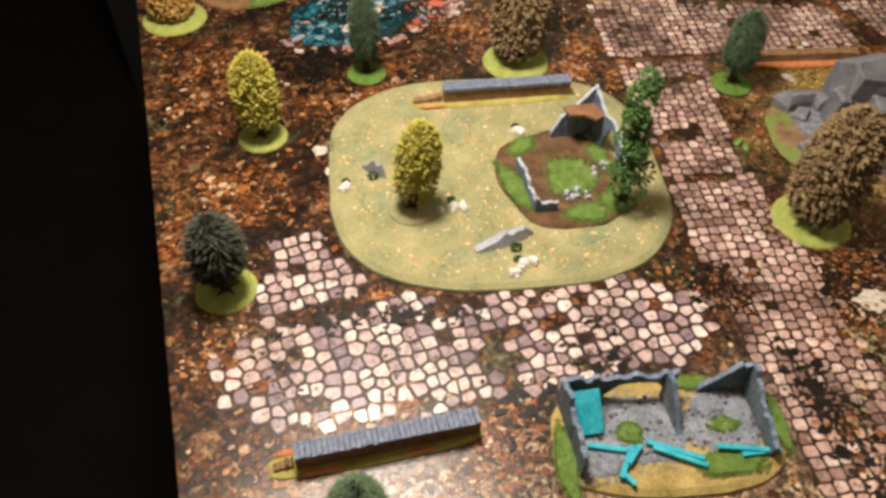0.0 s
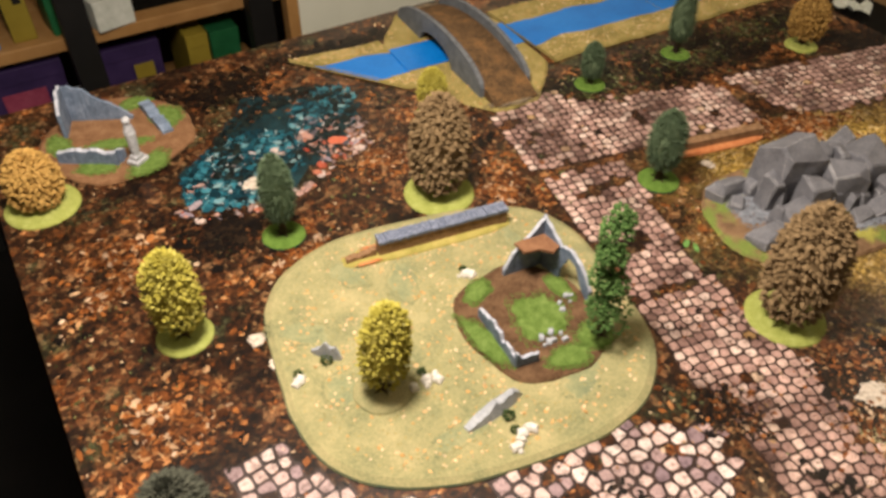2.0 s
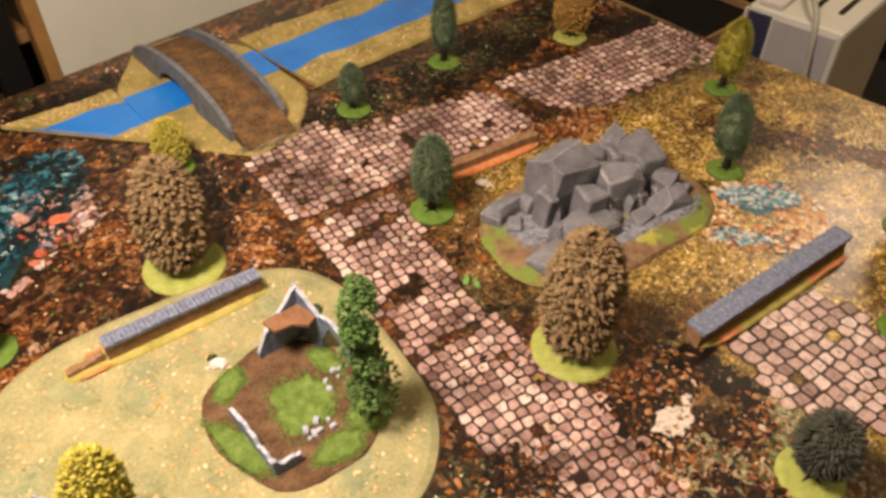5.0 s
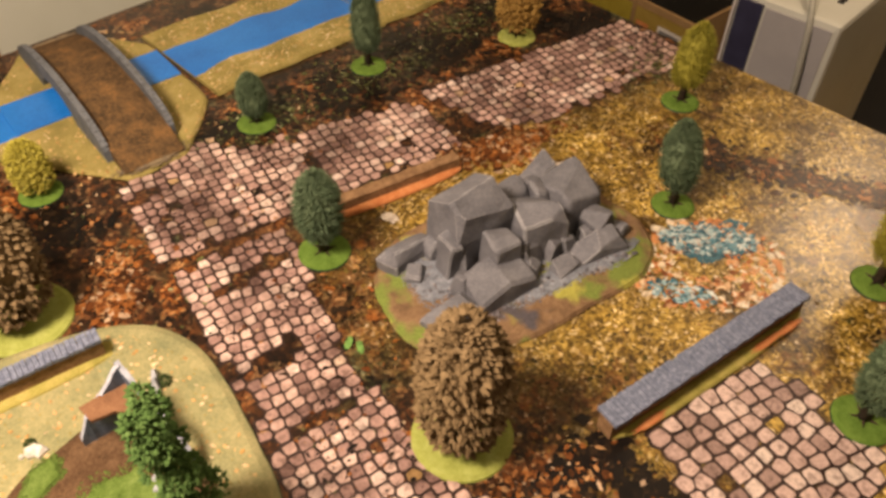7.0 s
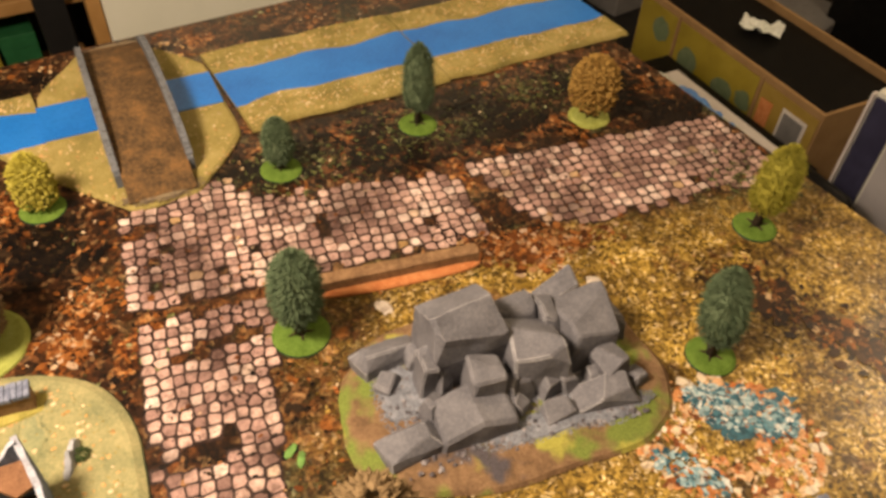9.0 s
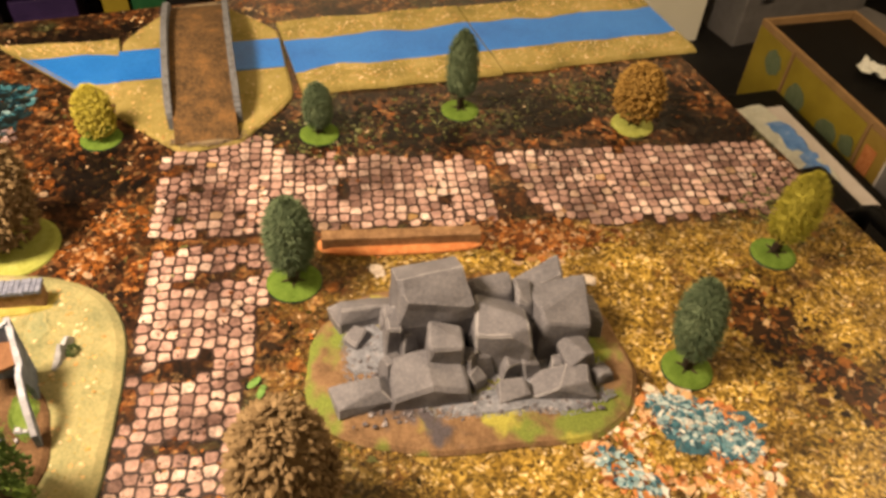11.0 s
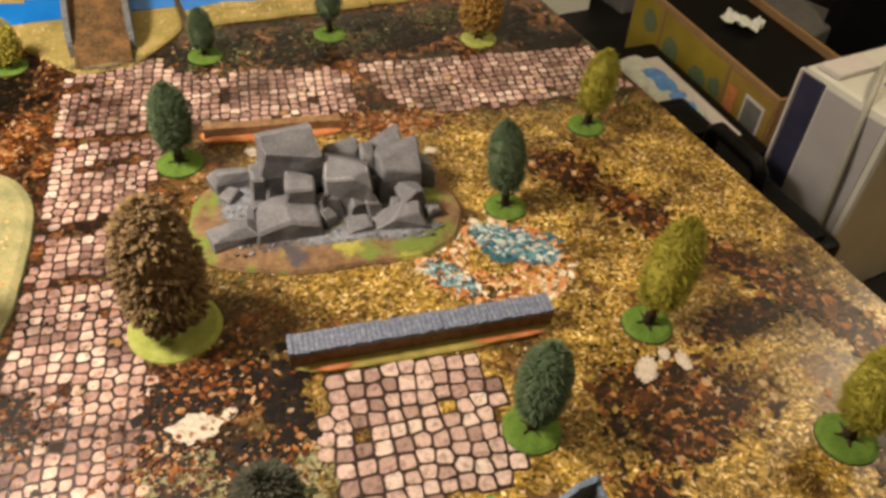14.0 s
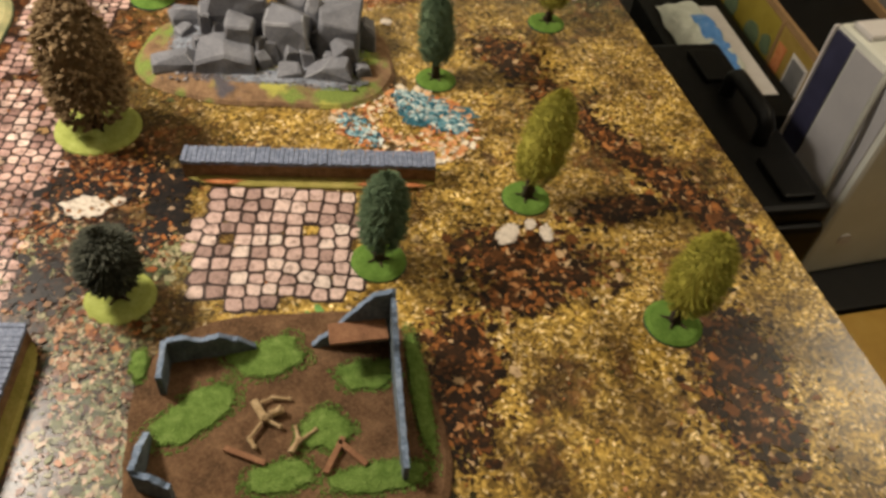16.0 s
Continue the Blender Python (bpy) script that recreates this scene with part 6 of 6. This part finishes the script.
SH = -0.75 + 0.462
SL = -0.75 + 0.13
carton(0.03, 2.14, SL, 0.28, 0.24, 0.275, PURPLE, "dark purple game box with a pink label on the shelf", band=PINK)
carton(0.33, 2.16, SL, 0.14, 0.22, 0.25, PURPLE, "dark purple box with yellow label on the shelf", band=YELLOW)
carton(0.487, 2.12, SL, 0.055, 0.2, 0.25, YELLOW, "narrow yellow box on the lower shelf")
carton(0.56, 2.13, SL, 0.075, 0.2, 0.24, GREEN, "dark green box on the lower shelf")
carton(0.0, 2.13, SH, 0.13, 0.22, 0.14, BLUE, "blue patterned box on the shelf", band=PAPER)
carton(0.12, 2.13, SH, 0.05, 0.2, 0.16, YELLOW, "black and yellow box on the shelf", band=BLACK)
carton(0.42, 2.16, SH, 0.22, 0.22, 0.12, CASE, "black case on the shelf")
carton(0.69, 2.2, SH, 0.04, 0.16, 0.1, RED, "small red plastic box on the shelf")

carton(0.3, 2.05, SH, 0.09, 0.12, 0.07, TISSUE, "small white packet on the shelf", 12)
carton(-0.1, 2.08, SH, 0.06, 0.1, 0.09, RED, "small red box on the shelf", -8)
carton(0.2, 2.06, SH, 0.05, 0.08, 0.11, GREEN, "small green box on the shelf", 5)

# dark low bench beside the table, and what stands on it
BZ = -0.66
bench = thing("side_bench", pose(2.1, 1.35, -0.75), "low black bench beside the table", "bench")
part("benchtop", box_bm(1.2, 1.6, 0.03, 0.004, Matrix.Translation((0.0, 0, 0.06))), BLACK, bench)
for sx in (-0.5, 0.5):
    for sy in (-0.7, 0.7):
        part("leg", box_bm(0.06, 0.06, 0.06, 0.003, Matrix.Translation((sx, sy, 0))), BLACK, bench)
stool = thing("wooden_platform", pose(2.05, 0.3, -0.75), "yellow pine platform before the computer case", "platform")
PINE = painted("varnished_yellow_pine", (0.42, 0.24, 0.04), (0.55, 0.34, 0.06), (0.64, 0.42, 0.1), 14, 0.5)
part("platform_top", box_bm(0.7, 0.48, 0.03, 0.003, Matrix.Translation((0, 0, 0.06))), PINE, stool)
for sx in (-0.3, 0.3):
    part("batten", box_bm(0.05, 0.44, 0.06, 0.002, Matrix.Translation((sx, 0, 0))), WOOD, stool)

tower = thing("computer_case", pose(1.995, 0.755, BZ, 0, 0, 2), "beige and grey computer case with slotted top on the bench", "computer case")
case_body = part("case_body", box_bm(0.41, 0.205, 0.46, 0.012), BEIGE, tower)
part("front_face", box_bm(0.004, 0.13, 0.435, 0.001, Matrix.Translation((-0.206, -0.025, 0.012))), LILAC, tower, "grey front face")
part("dark_strip", box_bm(0.006, 0.05, 0.44, 0.001, Matrix.Translation((-0.207, 0.07, 0.01))), NAVY, case_body, "dark navy front strip")
part("edge_trim", box_bm(0.012, 0.006, 0.45, 0.002, Matrix.Translation((-0.206, 0.1015, 0.005))), PAPER, case_body, "pale edge trim")
for i in range(2):
    part("top_slot", box_bm(0.2, 0.012, 0.003, 0.001, Matrix.Translation((-0.02, -0.06 + 0.05 * i, 0.4592))), BLACK, case_body, "black ventilation slot")
part("top_pad", box_bm(0.1, 0.05, 0.012, 0.004, Matrix.Translation((-0.14, 0.06, 0.46))), PAPER, case_body, "white top pad")
bm = bmesh.new()
bmesh.ops.create_cone(bm, cap_ends=True, segments=24, radius1=0.014, radius2=0.014, depth=0.003, matrix=Matrix.Translation((-0.14, -0.1035, 0.1)) @ Matrix.Rotation(radians(90), 4, "X"))
part("round_badge", bm, PAPER, case_body, "small round embossed badge")


def cable(name, pts, r, material, label):
    cu = bpy.data.curves.new(name, "CURVE")
    cu.dimensions, cu.bevel_depth, cu.bevel_resolution = "3D", r, 2
    sp = cu.splines.new("BEZIER")
    sp.bezier_points.add(len(pts) - 1)
    for b, p in zip(sp.bezier_points, pts):
        b.co, b.handle_left_type, b.handle_right_type = p, "AUTO", "AUTO"
    cu.materials.append(material)
    ob = new(name, cu)
    return tagged(ob, label, "cable")


CABLE = painted("grey_cable", (0.3, 0.3, 0.26), (0.38, 0.38, 0.33), (0.46, 0.46, 0.4), 60, 0.5)
cable("cable", ((1.76, 0.66, -0.655), (1.772, 0.675, -0.45), (1.775, 0.69, -0.26), (1.8, 0.71, -0.193), (1.95, 0.8, -0.19), (2.12, 0.84, -0.19)), 0.006, CABLE, "grey cable looped over the computer case")

# printed carton
CARTON_YELLOW = painted("worn_yellow_print", (0.2, 0.135, 0.02), (0.28, 0.19, 0.035), (0.34, 0.24, 0.06), 15, 0.6)
long_box = thing("printed_carton", pose(2.077, 1.297, BZ, 0, 0, -4.9), "long yellow printed carton full of dark clutter on the bench", "carton")
for nm, x, y, sx, sy in (("side_panel", -0.1, 0, 0.01, 0.62), ("side_panel", 0.16, 0, 0.01, 0.62), ("end_panel", 0.03, -0.306, 0.248, 0.008), ("end_panel", 0.03, 0.306, 0.248, 0.008)):
    panel_part = part(nm, box_bm(sx, sy, 0.26, 0.001, Matrix.Translation((x, y, 0))), CARTON, long_box)
    if x < 0:
        printed_side = panel_part
part("bottom_panel", box_bm(0.25, 0.6, 0.006, 0, Matrix.Translation((0.03, 0, 0))), CARTON, long_box)
bm = box_bm(0.246, 0.604, 0.236, 0.008, Matrix.Translation((0.03, 0, 0.008)))
part("dark_filling", bm, CASE, long_box, "black packed contents")
for y, sy, mat in ((0.235, 0.14, YELLOW), (0.013, 0.278, YELLOW), (-0.222, 0.165, CARTON_YELLOW)):
    part("yellow_print", box_bm(0.002, sy, 0.238, 0, Matrix.Translation((-0.1065, y, 0.006))), mat, printed_side, "yellow printed side")
for y in (0.16, -0.133):
    part("seam", box_bm(0.004, 0.008, 0.25, 0.001, Matrix.Translation((-0.107, y, 0.003))), CARTON, printed_side, "brown cardboard seam")
for y, z, r in ((0.215, 0.19, 0.03), (0.1, 0.16, 0.035), (0.03, 0.1, 0.034), (-0.03, 0.15, 0.036), (-0.075, 0.08, 0.034), (-0.1, 0.17, 0.024)):
    bm = bmesh.new()
    bmesh.ops.create_cone(bm, cap_ends=True, segments=28, radius1=r, radius2=r, depth=0.002, matrix=Matrix.Translation((-0.1085, y, z)) @ Matrix.Rotation(radians(90), 4, "Y"))
    for v in bm.verts:
        v.co.yz += noise.noise_vector(v.co * 70).yz * 0.006
    part("leaf_print", bm, GREENISH, printed_side, "grey-green round print")
part("red_print", box_bm(0.002, 0.036, 0.09, 0, Matrix.Translation((-0.1085, -0.166, 0.12))), RUST, printed_side, "orange printed field")
part("label_border", box_bm(0.002, 0.07, 0.115, 0, Matrix.Translation((-0.1085, -0.248, 0.105))), PAPER, printed_side, "pale label border")
part("grey_print", box_bm(0.002, 0.056, 0.1, 0, Matrix.Translation((-0.1105, -0.248, 0.112))), GREYMETAL, printed_side, "grey printed field")
scrap = thing("crumpled_packet", pose(2.12, 1.33, BZ + 0.246, 0, 0, 30), "crumpled white foil packet lying in the carton", "packet")
bm = bmesh.new()
bmesh.ops.create_grid(bm, x_segments=9, y_segments=12, size=0.5, matrix=Matrix.Diagonal((0.06, 0.1, 1, 1)))
for v in bm.verts:
    v.co.z = 0.012 + 0.02 * noise.noise(v.co * 45) + 0.01 * abs(noise.noise(v.co * 110))
part("foil", bm, TISSUE, scrap)

pack_stand = thing("black_crate", pose(1.82, 1.2, BZ, 0, 0, -4), "black plastic crate under the wrapped pack", "crate")
part("crate_body", box_bm(0.22, 0.5, 0.17, 0.004), CASE, pack_stand)
pack = thing("wrapped_pack", pose(1.8, 1.2, BZ + 0.171, 0, 0, -4), "crumpled white and blue plastic pack on a card", "package")
part("card", box_bm(0.14, 0.36, 0.003, 0.001, Matrix.Translation((0.03, 0, 0))), PAPER, pack)
bm = bmesh.new()
bmesh.ops.create_grid(bm, x_segments=14, y_segments=34, size=0.5, matrix=Matrix.Translation((-0.01, 0.0, 0.0)) @ Matrix.Diagonal((0.11, 0.36, 1, 1)))
for v in bm.verts:
    e = max(0, 1 - (v.co.x + 0.01) ** 2 / 0.055 ** 2) * max(0, 1 - v.co.y ** 2 / 0.18 ** 2)
    v.co.z = 0.004 + 0.045 * e ** 0.5 + 0.02 * noise.noise(v.co * 34) * e ** 0.3
    v.co.x += 0.018 * noise.noise(Vector((v.co.y * 16, 3, 1)))
for f in bm.faces:
    c = f.calc_center_median()
    if abs(c.x - 0.0) < 0.024 and -0.15 < c.y < 0.07:
        f.material_index = 1
part("wrapper", bm, [TISSUE, BLUE], pack, "crumpled white plastic with blue print", True)

case = thing("black_case", pose(1.6, 0.8, -0.75, 0, 0, -3), "black hard plastic case with a carrying handle", "case")
part("shell", box_bm(0.17, 0.5, 0.36, 0.014), CASE, case)
case_lid = part("lid", box_bm(0.165, 0.48, 0.04, 0.012, Matrix.Translation((0.004, 0, 0.355))), CASE, case)
for y in (-0.17, 0.15):
    part("latch", box_bm(0.06, 0.1, 0.014, 0.005, Matrix.Translation((0.03, y, 0.393))), CASE, case_lid)
cu = bpy.data.curves.new("handle", "CURVE")
cu.dimensions, cu.bevel_depth, cu.bevel_resolution = "3D", 0.015, 3
sp = cu.splines.new("POLY")
hp = ((-0.07, 0.0), (-0.07, 0.035), (-0.055, 0.048), (0.055, 0.048), (0.07, 0.035), (0.07, 0.0))
sp.points.add(len(hp) - 1)
for q, (y, z) in zip(sp.points, hp):
    q.co = (0.03, y, 0.395 + z, 1)
cu.materials.append(CASE)
handle = new("handle", cu)
handle.parent = case_lid

metal_box = thing("tool_box", pose(2.42, 2.05, BZ, 0, 0, 4), "dark grey metal tool box with chrome latches", "tool box")
tool_body = part("box_body", box_bm(0.5, 0.3, 0.26, 0.008), GREYMETAL, metal_box)
for x in (-0.18, -0.06):
    part("latch", box_bm(0.04, 0.012, 0.05, 0.003, Matrix.Translation((x, -0.155, 0.14))), CHROME, tool_body, "chrome latch")
tin = thing("metal_tin", pose(2.5, 1.6, BZ, 0, 0, 15), "scuffed grey metal tin among dark clutter", "tin")
part("tin_body", box_bm(0.26, 0.4, 0.12, 0.01), GREYMETAL, tin)
part("clasp", box_bm(0.02, 0.05, 0.03, 0.003, Matrix.Translation((-0.135, 0, 0.06))), CHROME, tin, "chrome clasp")
post = thing("timber_post", pose(2.62, 0.9, -0.75), "yellow timber post beside the bench", "post")
part("post_body", box_bm(0.05, 0.05, 0.9, 0.004), WOOD, post)
screen = thing("black_monitor", pose(2.6, 1.2, BZ, 0, 0, 0), "black screen standing behind the carton", "monitor")
part("screen_shell", box_bm(0.05, 0.5, 0.36, 0.01), CASE, screen)
part("screen_foot", box_bm(0.14, 0.2, 0.012, 0.004), CASE, screen)
